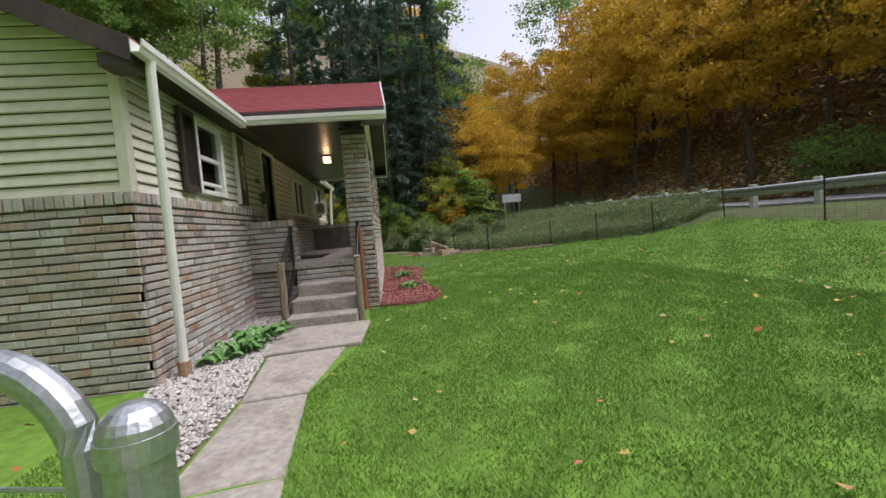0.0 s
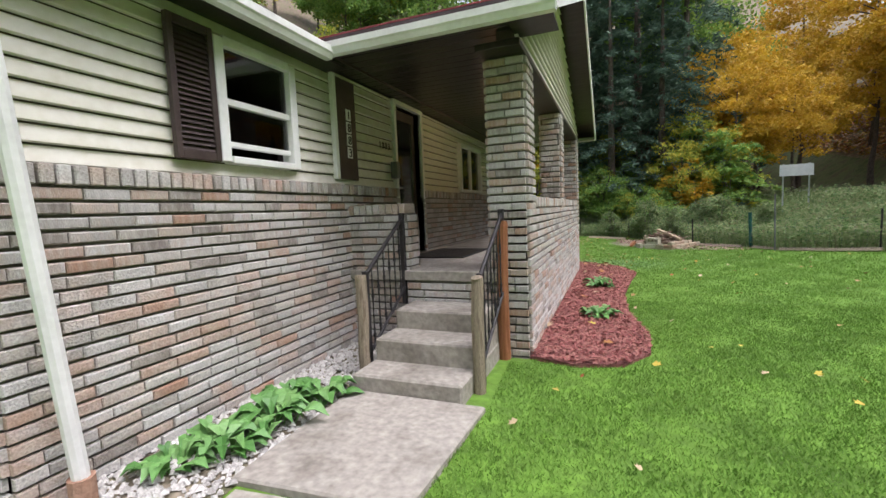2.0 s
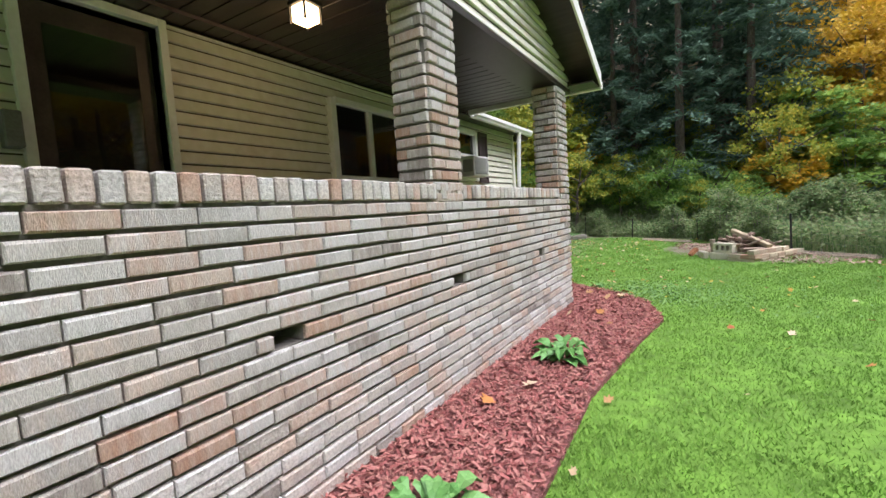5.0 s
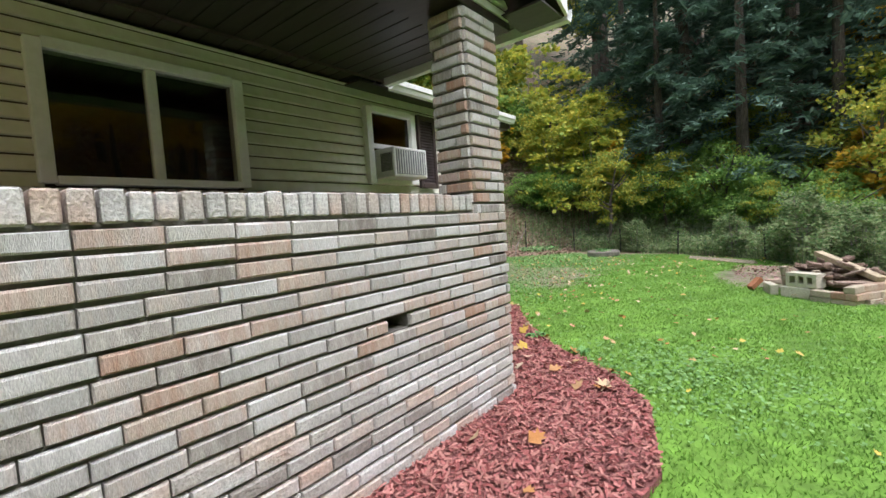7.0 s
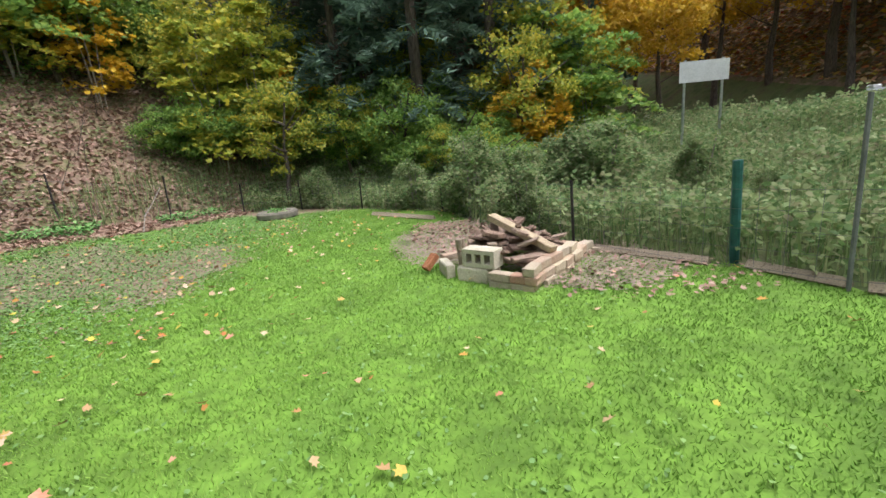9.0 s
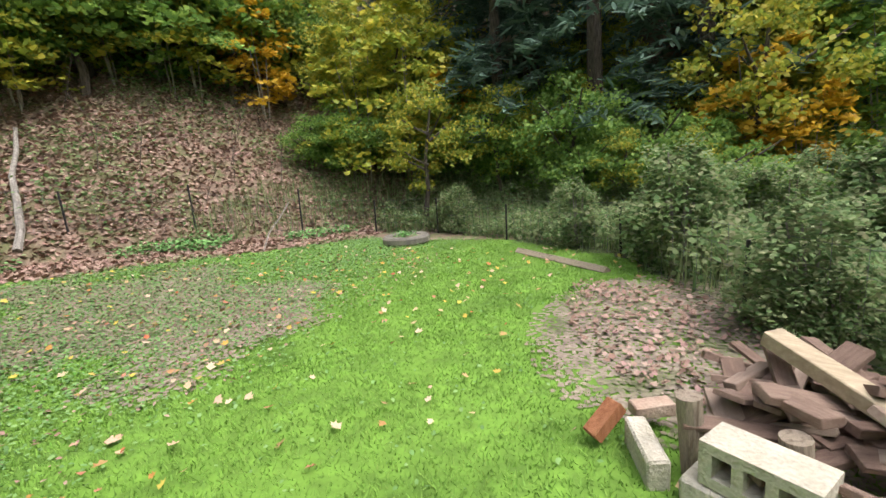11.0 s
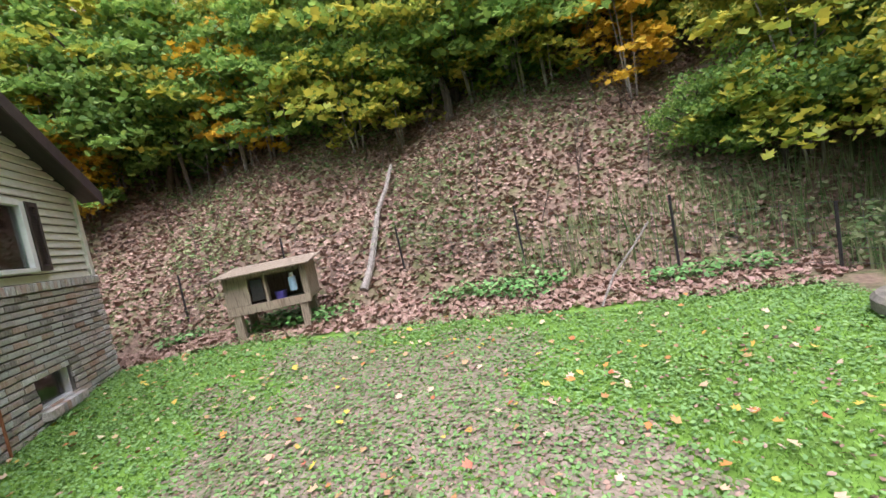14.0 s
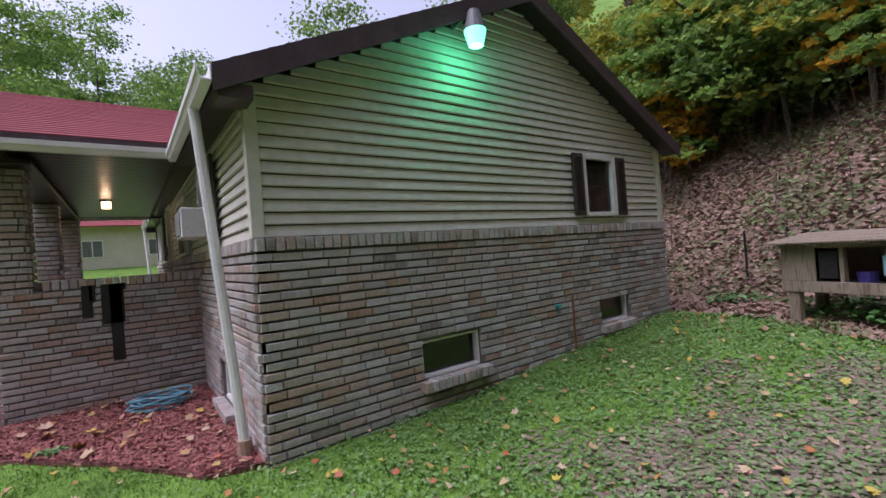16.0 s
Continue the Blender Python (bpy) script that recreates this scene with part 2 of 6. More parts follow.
def prism_bm(poly, axis, lo, hi, bm=None):
    """A polygon of 2D points extruded along an axis (0 x, 1 y, 2 z)."""
    bm = bm or bmesh.new()
    def place(p, w):
        q = list(p)
        q.insert(axis, w)
        return q
    a = [bm.verts.new(place(p, lo)) for p in poly]
    b = [bm.verts.new(place(p, hi)) for p in poly]
    bm.faces.new(a); bm.faces.new(b[::-1])
    for i in range(len(poly)):
        j = (i + 1) % len(poly)
        bm.faces.new((a[j], a[i], b[i], b[j]))
    bmesh.ops.recalc_face_normals(bm, faces=bm.faces)
    return bm


def mesh_of(name, bm, material):
    me = bpy.data.meshes.new(name)
    bm.to_mesh(me)
    bm.free()
    me.materials.append(material)
    return me


def part(name, bm, material, parent=None, label=""):
    ob = new(name, mesh_of(name, bm, material))
    if parent is not None:
        ob.parent = parent
        ob.matrix_parent_inverse = parent.matrix_basis.inverted()
    return tagged(ob, label)


def thing(name, at, label, category, group="", kind=""):
    ob = new(name)
    ob.matrix_basis = Matrix.Translation(at)
    return tagged(ob, label, category, group, kind)


def structure(name, bm, material, label="", category="wall"):
    return tagged(part(name, bm, material), label, category, kind="structure")


def arrays(name, verts, faces_n, material, parent=None):
    """A mesh from numpy arrays: verts (k, n, 3), each row one polygon of n corners."""
    k, n, _ = verts.shape
    me = bpy.data.meshes.new(name)
    me.vertices.add(k * n); me.vertices.foreach_set("co", verts.astype(np.float32).ravel())
    me.loops.add(k * n); me.loops.foreach_set("vertex_index", np.arange(k * n, dtype=np.int32))
    me.polygons.add(k); me.polygons.foreach_set("loop_start", np.arange(0, k * n, n, dtype=np.int32))
    me.update(calc_edges=True)
    me.materials.append(material)
    ob = new(name, me)
    if parent is not None:
        ob.parent = parent
        ob.matrix_parent_inverse = parent.matrix_basis.inverted()
    return ob


rng = np.random.default_rng(7)


def rot_frames(k, tilt):
    """Random orthonormal u, v for k flat pieces that lie within about tilt radians of level."""
    yaw = rng.uniform(0, 2 * np.pi, k)
    nrm = np.stack([rng.normal(0, tilt, k), rng.normal(0, tilt, k), np.ones(k)], 1)
    nrm /= np.linalg.norm(nrm, axis=1)[:, None]
    u = np.stack([np.cos(yaw), np.sin(yaw), 0 * yaw], 1)
    u -= nrm * (u * nrm).sum(1)[:, None]
    u /= np.linalg.norm(u, axis=1)[:, None]
    return u, np.cross(nrm, u), nrm


def scatter(name, pos, size, material, shape, tilt=0.4, parent=None, flip=None, normals=None):
    """Many small flat pieces: shape is a list of (u, v, lift) corners."""
    k = len(pos)
    u, v, w = rot_frames(k, tilt)
    sh = np.array(shape, float)
    s = (np.broadcast_to(size, (k,)) * rng.uniform(0.65, 1.35, k))[:, None, None]
    verts = pos[:, None, :] + s * (sh[None, :, 0:1] * u[:, None] + sh[None, :, 1:2] * v[:, None] + sh[None, :, 2:3] * w[:, None])
    return arrays(name, verts, len(shape), material, parent)


LEAF = [(-0.5, 0, 0.02), (-0.15, -0.33, 0.08), (0.2, -0.28, 0.1), (0.55, 0, 0), (0.2, 0.28, 0.1), (-0.15, 0.33, 0.08)]
MAPLE = [(-0.5, 0, 0), (-0.3, -0.25, 0.05), (-0.1, -0.5, 0.15), (0.08, -0.22, 0.05), (0.35, -0.38, 0.2), (0.3, -0.12, 0.05), (0.6, 0, 0.1), (0.3, 0.12, 0.05), (0.35, 0.38, 0.2), (0.08, 0.22, 0.05), (-0.1, 0.5, 0.15), (-0.3, 0.25, 0.05)]

# ---- the lie of the land ----
def sstep(a, b, x):
    t = np.clip((x - a) / (b - a), 0, 1)
    return t * t * (3 - 2 * t)


def toe(x, y):
    """Level distance past the foot of the bank behind the yard, negative on the yard's side."""
    d1 = -(x + 8.2) * 0.88 + (y - 20.3) * 0.476 + 0.6
    d2 = -(x + 10.2)
    d3 = (y - 25.5) * 0.75 - np.maximum(0, x - 1) * 0.55 - 40 * sstep(5, 10, x)
    return np.maximum(np.maximum(d1, d2), d3)


def hill(x, y):
    """How far up the bank a place lies, in metres along level."""
    return np.maximum(0, toe(x, y))


def ground(x, y):
    x, y = np.asarray(x, float), np.asarray(y, float)
    z = 0.45 + 0.42 * sstep(-3, -8.5, x) * sstep(12, 18, y) + 0.0 * x
    z = z + 0.10 * np.sin(x * 0.6 + 1) * sstep(1.5, 6, x) + 0.35 * sstep(2.5, 9, x)
    h = hill(x, y)
    z = z + 0.85 * h - 0.25 * np.maximum(0, h - 14) + 0.2 * np.sin(x * 0.9 + y * 0.7) * sstep(0, 3, h)
    z = z + 0.55 * sstep(8.5, 11, x + 0.12 * (y - 8)) * sstep(30, 12, y) + 0.045 * np.maximum(0, y - 12) * sstep(4, 9, x)
    east = np.maximum(0, x - 19 + 0.15 * (y - 10) * (y > 10))
    z = z + 0.8 * np.minimum(east, 25)
    z = z + 0.17 * np.clip(-3 - y, 0, 19) + 0.32 * np.clip(-22 - y, 0, 40)
    return z


def gz(x, y):
    return float(ground(x, y))

FENCE = [(9.3, -8), (9.6, 3), (9.8, 11), (7.6, 13.9), (4.5, 16.45), (4.1, 17.4), (2.9, 18.55), (2.1, 20.0), (1.1, 22.4), (-1.0, 23.9), (-2.9, 24.9), (-4.4, 24.6), (-5.75, 23.6), (-7.0, 21.9), (-8.13, 20.24), (-9.3, 18.3), (-10.1, 16.0)]
YARD = FENCE + [(-10.4, 8), (-10.4, -8)]


def inside(x, y, poly):
    x, y = np.asarray(x, float), np.asarray(y, float)
    r = np.zeros(x.shape, bool)
    for (ax, ay), (bx, by) in zip(poly, poly[1:] + poly[:1]):
        c = ((ay > y) != (by > y)) & (x < (bx - ax) * (y - ay) / (by - ay + 1e-12) + ax)
        r ^= c
    return r


def patch_mask(x, y):
    """1 in the middle of the bare patch of the yard, 0 outside."""
    d = np.hypot((x + 4.1) / 2.5, (y - 19.0) / 1.7) + 0.16 * np.sin(x * 3.1 + y) + 0.12 * np.sin(y * 4.3 - x * 2)
    return 1 - sstep(0.65, 1.15, d)


def make_ground():
    xs = np.concatenate([[-400, -200, -120, -80], np.arange(-60, -14, 1.0), np.arange(-14, 14, 0.3), np.arange(14, 60, 1.0), [80, 120, 200, 400]])
    ys = np.concatenate([[-400, -200, -100, -60], np.arange(-40, -4, 1.0), np.arange(-4, 28, 0.3), np.arange(28, 80, 1.0), [120, 200, 400]])
    X, Y = np.meshgrid(xs, ys)
    Z = ground(X, Y) + 0.012 * np.sin(X * 5.1) * np.sin(Y * 4.3)
    me = bpy.data.meshes.new("ground")
    ny, nx = X.shape
    idx = np.arange(nx * ny).reshape(ny, nx)
    quads = np.stack([idx[:-1, :-1], idx[:-1, 1:], idx[1:, 1:], idx[1:, :-1]], -1).reshape(-1, 4)
    me.from_pydata(np.stack([X, Y, Z], -1).reshape(-1, 3).tolist(), [], quads.tolist())
    cx, cy = ((X[:-1, :-1] + X[1:, 1:]) / 2).ravel(), ((Y[:-1, :-1] + Y[1:, 1:]) / 2).ravel()
    h = hill(cx, cy)
    inn = inside(cx, cy, YARD)
    slot = np.where(inn & (toe(cx, cy) < -1.1), 0, np.where((toe(cx, cy) > -1.1) | (cx > 16.5), 1, 2))
    slot = np.where((cy < -2) | ((cx > 10) & (cy < 4) & (cx < 15)), 0, slot)
    for m in (LAWN, LITTER, WEEDSOIL, DIRT):
        me.materials.append(m)
    me.polygons.foreach_set("material_index", slot.astype(np.int32))
    me.polygons.foreach_set("use_smooth", np.ones(len(slot), bool))
    return tagged(new("ground", me), "mown green lawn, leaf-strewn bank and rough verge", "ground", kind="structure")


ground_ob = make_ground()


def soil_patch(name, x0, x1, y0, y1, mask, label):
    # broken earth: small squares, thinning out towards the edge of the patch
    gx, gy = np.meshgrid(np.arange(x0, x1, 0.032), np.arange(y0, y1, 0.032))
    g = np.random.default_rng(3)
    gx, gy = gx + g.uniform(-0.02, 0.02, gx.shape), gy + g.uniform(-0.02, 0.02, gy.shape)
    sel = mask(gx, gy) + g.uniform(-0.5, 0.5, gx.shape) + 0.15 * np.sin(gx * 9) * np.sin(gy * 8) > 0.45
    sel &= mask(gx, gy) > 0.1
    c = np.stack([gx[sel], gy[sel]], 1)
    a = g.uniform(0, 6.28, len(c))[:, None] + np.arange(5)[None] * 2 * np.pi / 5
    q = c[:, None, :] + g.uniform(0.014, 0.032, (len(c), 5, 1)) * np.stack([np.cos(a), np.sin(a)], -1)
    q = np.concatenate([q, (ground(q[..., 0], q[..., 1]) + 0.008 + g.uniform(0, 0.008, (len(c), 1)))[..., None]], -1)
    return tagged(arrays(name, q, 5, DIRT), label, "soil", kind="stuff")


soil_patch("bare_patch", -7.2, -1.0, 16.8, 21.6, patch_mask, "worn patch of bare brown earth in the lawn")
soil_patch("pit_soil", 0.0, 4.2, 16.4, 21.9, lambda x, y: np.maximum(1 - sstep(0.7, 1.15, np.hypot((x - 1.5) / 1.1, (y - 19.7) / 1.6)), 1 - sstep(0.8, 1.2, np.hypot((x - 2.9) / 0.9, (y - 17.9) / 0.9))), "bare earth round the fire pit")

# ---- walls ----
COURSE, JOINT, BLEN = 0.0785, 0.017, 0.235


def brick_mesh(k, rowlock=False):
    """One worn brick, unit length along x, proud of y = 0."""
    r = random.Random(k)
    hgt = COURSE - JOINT
    j = lambda a: r.uniform(-a, a)
    c = 0.006
    ring = lambda x0, x1, y, z0, z1, a: [(x0 + j(a), y + j(a * 0.5), z0 + j(a)), (x1 + j(a), y + j(a * 0.5), z0 + j(a)), (x1 + j(a), y + j(a * 0.5), z1 + j(a)), (x0 + j(a), y + j(a * 0.5), z1 + j(a))]
    v = ring(0, 1, 0.002, 0, hgt, 0) + ring(0, 1, -0.020, 0, hgt, 0.002) + ring(0.025, 0.975, -0.028, c, hgt - c, 0.0035)
    f = [(8, 9, 10, 11)]
    for a, b in ((0, 4), (4, 8)):
        for i in range(4):
            q = (i + 1) % 4
            f.append((a + i, a + q, b + q, b + i))
    me = bpy.data.meshes.new("brick")
    me.from_pydata(v, [], f)
    me.materials.append(BRICK)
    return me, np.array(v), f


BRICKS = [brick_mesh(k) for k in range(7)]


def slab_with_holes(length, z0, z1, thick, holes):
    """A slab in its own frame (x along, y inwards, z up) with openings right through it."""
    us = sorted({0, length, *[min(max(q, 0), length) for h in holes for q in h[:2]]})
    zs = sorted({z0, z1, *[min(max(q, z0), z1) for h in holes for q in h[2:]]})
    bm = bmesh.new()
    for a, b in zip(us, us[1:]):
        for c, d in zip(zs, zs[1:]):
            if any(h[0] < (a + b) / 2 < h[1] and h[2] < (c + d) / 2 < h[3] for h in holes):
                continue
            box_bm((a, 0, c), (b, thick, d), 0, bm)
    bmesh.ops.remove_doubles(bm, verts=bm.verts, dist=1e-5)
    bm.verts.index_update()
    seen = {}
    for f in list(bm.faces):
        seen.setdefault(tuple(sorted(v.index for v in f.verts)), []).append(f)
    bmesh.ops.delete(bm, geom=[f for fs in seen.values() if len(fs) > 1 for f in fs], context="FACES")
    return bm


def frame_of(x, y, way):
    """Frame of a wall that starts at x, y and runs along way (degrees), its outside on the right hand (local -y)."""
    return pose(x, y, 0, 0, 0, way)


def brick_courses(parent, m, length, z0, z1, holes=(), limit=300, seed=0, cap=True, skip=()):
    r = random.Random(seed)
    rows = []
    z = z1 - COURSE
    n = 0
    while z > z0 - COURSE:
        u = -r.uniform(0, BLEN) if n % 2 else -r.uniform(0, 0.1)
        while u < length:
            ln = BLEN * r.choice((1, 1, 1, 1, 0.97, 0.72, 1.03))
            a, b = max(0, u), min(length, u + ln)
            spans = [(a, b)]
            for h in holes:
                if h[2] < z + COURSE * 0.6 and h[3] > z + COURSE * 0.3:
                    spans = [s for p in spans for s in ((p[0], min(p[1], h[0])), (max(p[0], h[1]), p[1])) if s[1] - s[0] > 0.02]
            for s in spans:
                if s[1] - s[0] > 0.03 and not any(k[0] < (s[0] + s[1]) / 2 < k[1] and k[2] < z + 0.03 < k[3] for k in skip):
                    rows.append((s[0], s[1], z))
            u += ln + 0.007
        z -= COURSE
        n += 1
    vs, fs = [], []
    for i, (a, b, z) in enumerate(rows):
        me, v, f = r.choice(BRICKS)
        loc = m @ Matrix.LocRotScale((a, r.uniform(-0.003, 0.002), z), Euler((0, r.uniform(-0.006, 0.006), 0)), (b - a, 1, 1))
        if i < limit:
            ob = new("brick", me)
            ob.parent = parent
            ob.matrix_parent_inverse = parent.matrix_basis.inverted()
            ob.matrix_basis = loc
        else:
            k = len(vs)
            vs.extend([loc @ Vector(p) for p in v])
            fs.extend([[q + k for q in p] for p in f])
    if vs:
        me = bpy.data.meshes.new("bricks")
        me.from_pydata(vs, [], fs)
        me.materials.append(BRICK)
        ob = tagged(new("bricks", me), kind="stuff")
        ob.parent = parent
        ob.matrix_parent_inverse = parent.matrix_basis.inverted()


def rowlock(parent, m, length, ztop, depth=0.16, height=0.105, out=0.045, holes=(), seed=1):
    r = random.Random(seed)
    meshes = []
    for k in range(5):
        bm = box_bm((0, -out + r.uniform(-0.006, 0.006), -height + r.uniform(-0.004, 0.004)), (0.067, depth, r.uniform(-0.004, 0.004)), 0.007)
        meshes.append(mesh_of("cap_brick", bm, BRICK))
    u = 0.0
    while u < length - 0.05:
        if not any(h[0] - 0.05 < u < h[1] for h in holes):
            ob = new("cap_brick", r.choice(meshes))
            ob.parent = parent
            ob.matrix_parent_inverse = parent.matrix_basis.inverted()
            ob.matrix_basis = m @ pose(u, r.uniform(-0.004, 0.004), ztop, 0, r.uniform(-1.5, 1.5), r.uniform(-1, 1))
        u += 0.079


def siding(parent, m, length, z0, z1, holes=(), top=None, step=0.105):
    """Lapped boards; top(z) gives the span left under a sloping roof."""
    z = z0
    while z < z1 - 0.01:
        h = min(step, z1 - z)
        lo, hi = (0, length) if top is None else top(z + h * 0.5)
        spans = [(lo, hi)]
        for q in holes:
            if q[2] < z + h * 0.7 and q[3] > z + h * 0.3:
                spans = [s for p in spans for s in ((p[0], min(p[1], q[0])), (max(p[0], q[1]), p[1])) if s[1] - s[0] > 0.02]
        for a, b in spans:
            if b - a < 0.03:
                continue
            ta, tb = (0, 0)
            bm = bmesh.new()
            # boards stop 12 mm short, so the dark backing draws a shadow line
            prof = [(0.0, 0.0), (-0.014, 0.0), (-0.030, 0.006), (-0.028, 0.016), (-0.004, h - 0.012), (0.0, h - 0.012)]
            ca = [bm.verts.new((a, p[0], z + p[1])) for p in prof]
            cb = [bm.verts.new((b, p[0], z + p[1])) for p in prof]
            bm.faces.new(ca[::-1]); bm.faces.new(cb)
            for i in range(len(prof)):
                k = (i + 1) % len(prof)
                bm.faces.new((ca[i], ca[k], cb[k], cb[i]))
            bmesh.ops.transform(bm, matrix=m, verts=bm.verts)
            part("siding_board", bm, SIDING, parent)
        z += step


def window(name, m, u0, u1, z0, z1, sash="single", inset=0.02, label="white vinyl window with dark glass"):
    """A window in a wall frame: frame boards, sashes and panes. sash: single, hung or slider."""
    w = tagged(new(name), label, "window", kind="structure")
    w.matrix_basis = m
    t = 0.055 if z1 - z0 > 0.5 else 0.03
    for nm, lo, hi in (("window_frame", (u0 - 0.03, -0.045, z0), (u0 + t, 0.09, z1)), ("window_frame", (u1 - t, -0.045, z0), (u1 + 0.03, 0.09, z1)),
                       ("window_frame", (u0 + t, -0.043, z1 - t), (u1 - t, 0.09, z1 + 0.02)), ("window_sill", (u0 + t, -0.06, z0 - 0.01), (u1 - t, 0.09, z0 + t * 0.8))):
        o = new(nm, mesh_of(nm, box_bm(lo, hi, 0.005), WHITE)); o.parent = w
    panes = []
    um, zm = (u0 + u1) / 2, (z0 + z1) / 2
    if sash == "hung":
        o = new("meeting_rail", mesh_of("meeting_rail", box_bm((u0 + t, -0.02, zm - 0.025), (u1 - t, 0.05, zm + 0.025), 0.004), WHITE)); o.parent = w
        o = new("sash_rail", mesh_of("sash_rail", box_bm((u0 + t, -0.01, z0 + 0.12), (u1 - t, 0.04, z0 + 0.16), 0.004), WHITE)); o.parent = w
    if sash == "slider":
        o = new("mullion", mesh_of("mullion", box_bm((um - 0.035, -0.02, z0 + t * 0.8), (um + 0.035, 0.05, z1 - t), 0.004), WHITE)); o.parent = w
        spans = ((u0 + t, um - 0.035, z0 + t * 0.8, z1 - t), (um + 0.035, u1 - t, z0 + t * 0.8, z1 - t))
    elif sash == "hung":
        spans = ((u0 + t, u1 - t, zm + 0.025, z1 - t), (u0 + t, u1 - t, z0 + 0.16, zm - 0.025))
    else:
        spans = ((u0 + t, u1 - t, z0 + t * 0.8, z1 - t),)
    for a, b, c, d in spans:
        o = new("pane", mesh_of("pane", box_bm((a, 0.012, c), (b, 0.018, d)), GLASS)); o.parent = w
        o.visible_shadow = False
    return w


def shutter(m, u0, u1, z0, z1, louvres=True):
    s = thing("window_shutter", m @ Vector((u0, -0.02, z0)), "dark brown louvred plastic window shutter", "shutter", "house shutters")
    def add(nm, lo, hi, bev=0.004):
        bm = box_bm(lo, hi, bev)
        bmesh.ops.transform(bm, matrix=m, verts=bm.verts)
        part(nm, bm, BROWN_AND_LAP_SHADE, s)
    add("stile", (u0, -0.06, z0), (u0 + 0.045, -0.018, z1))
    add("stile", (u1 - 0.045, -0.06, z0), (u1, -0.018, z1))
    add("rail", (u0 + 0.045, -0.058, z0), (u1 - 0.045, -0.018, z0 + 0.06))
    add("rail", (u0 + 0.045, -0.058, z1 - 0.06), (u1 - 0.045, -0.018, z1))
    add("backing", (u0 + 0.045, -0.028, z0 + 0.06), (u1 - 0.045, -0.018, z1 - 0.06), 0)
    if louvres:
        z = z0 + 0.065
        while z < z1 - 0.08:
            bm = prism_bm([(-0.052, z), (-0.048, z), (-0.028, z + 0.028), (-0.03, z + 0.03)], 0, u0 + 0.045, u1 - 0.045)
            bmesh.ops.transform(bm, matrix=m, verts=bm.verts)
            part("louvre", bm, BROWN_AND_LAP_SHADE, s)
            z += 0.036
    return s


XE, XW, YS, YN = -2.18, -8.55, 3.64, 15.73
CAPZ, EAVEZ, SLOPE = 2.23, 3.40, 0.47
XR = (XE + XW) / 2
RIDGEZ = EAVEZ + 0.05 + SLOPE * (XE + 0.25 - XR)
EAST = frame_of(XE, YS, 90)          # runs north, outside to the east
NORTH = frame_of(XE, YN, 180)        # runs west, outside to the north
SOUTH = frame_of(XW, YS, 0)          # runs east, outside to the south
WEST = frame_of(XW, YN, -90)
LE, LN = YN - YS, XE - XW
e = lambda y: y - YS
holes_e = [(e(5.03), e(5.83), 2.34, 3.25), (e(7.86), e(8.66), 1.30, 3.36), (e(10.4), e(11.7), 2.26, 3.16), (e(13.15), e(13.9), 2.34, 3.2), (e(13.85), e(14.6), 0.58, 0.98)]
n_ = lambda x: XE - x
holes_n = [(n_(-6.45), n_(-7.18), 2.36, 3.2), (n_(-3.65), n_(-4.41), 0.78, 1.15), (n_(-6.63), n_(-7.35), 0.84, 1.2)]


def house_wall(name, m, length, holes, label, brick_z0, seed, limit=300, gable=False):
    bm = slab_with_holes(length, 0.0, CAPZ - 0.1, 0.2, holes)
    bmesh.ops.transform(bm, matrix=m, verts=bm.verts)
    w = structure(name, bm, MORTAR, label, "wall")
    cut = 0.045
    up = slab_with_holes(length - 2 * cut, CAPZ - 0.098, EAVEZ + 0.02, 0.16, [(h[0] - cut, h[1] - cut, h[2], h[3]) for h in holes])
    bmesh.ops.transform(up, matrix=m @ Matrix.Translation((cut, 0.04, 0)), verts=up.verts)
    # backing coloured dark so the gaps between boards read as lap shadow
    part("upper_wall_lap_shade", up, BROWN_AND_LAP_SHADE, w)
    if gable:
        g = prism_bm([(0.0, EAVEZ + 0.022), (length, EAVEZ + 0.022), (length / 2, RIDGEZ - 0.12)], 1, 0.04, 0.2)
        bmesh.ops.transform(g, matrix=m, verts=g.verts)
        # same dark backing, painting the shadow lines up the gable
        part("gable", g, BROWN_AND_LAP_SHADE, w)
    return w


wall_east = house_wall("wall_east", EAST, LE, holes_e, "tan brick wall below cream lapped siding", 0.4, 1)
wall_north = house_wall("wall_north", NORTH, LN, holes_n, "gable wall of tan brick below cream lapped siding", 0.4, 2, gable=True)
wall_south = house_wall("wall_south", SOUTH, LN, [], "gable wall of tan brick below cream lapped siding", 0.3, 3, gable=True)
wall_west = house_wall("wall_west", WEST, LE, [], "rear wall of the house", 0.4, 4)
# added box behind the windows; its near-black colour stands for indoor shade
structure("house_floor", box_bm((XW + 0.2, YS + 0.2, 1.2), (XE - 0.2, YN - 0.2, 1.3)), INSIDE_SHADE, "floor inside the house, coloured near black as room shade", "floor")
structure("ceiling", box_bm((XW + 0.2, YS + 0.2, 3.46), (XE - 0.2, YN - 0.2, 3.5)), INSIDE_SHADE, "ceiling inside the house, coloured near black as room shade", "ceiling")
structure("wall_inner", box_bm((XE - 2.6, YS + 0.2, 1.302), (XE - 2.5, YN - 0.2, 3.458)), INSIDE_SHADE, "added wall behind the windows, coloured near black as room shade", "wall")

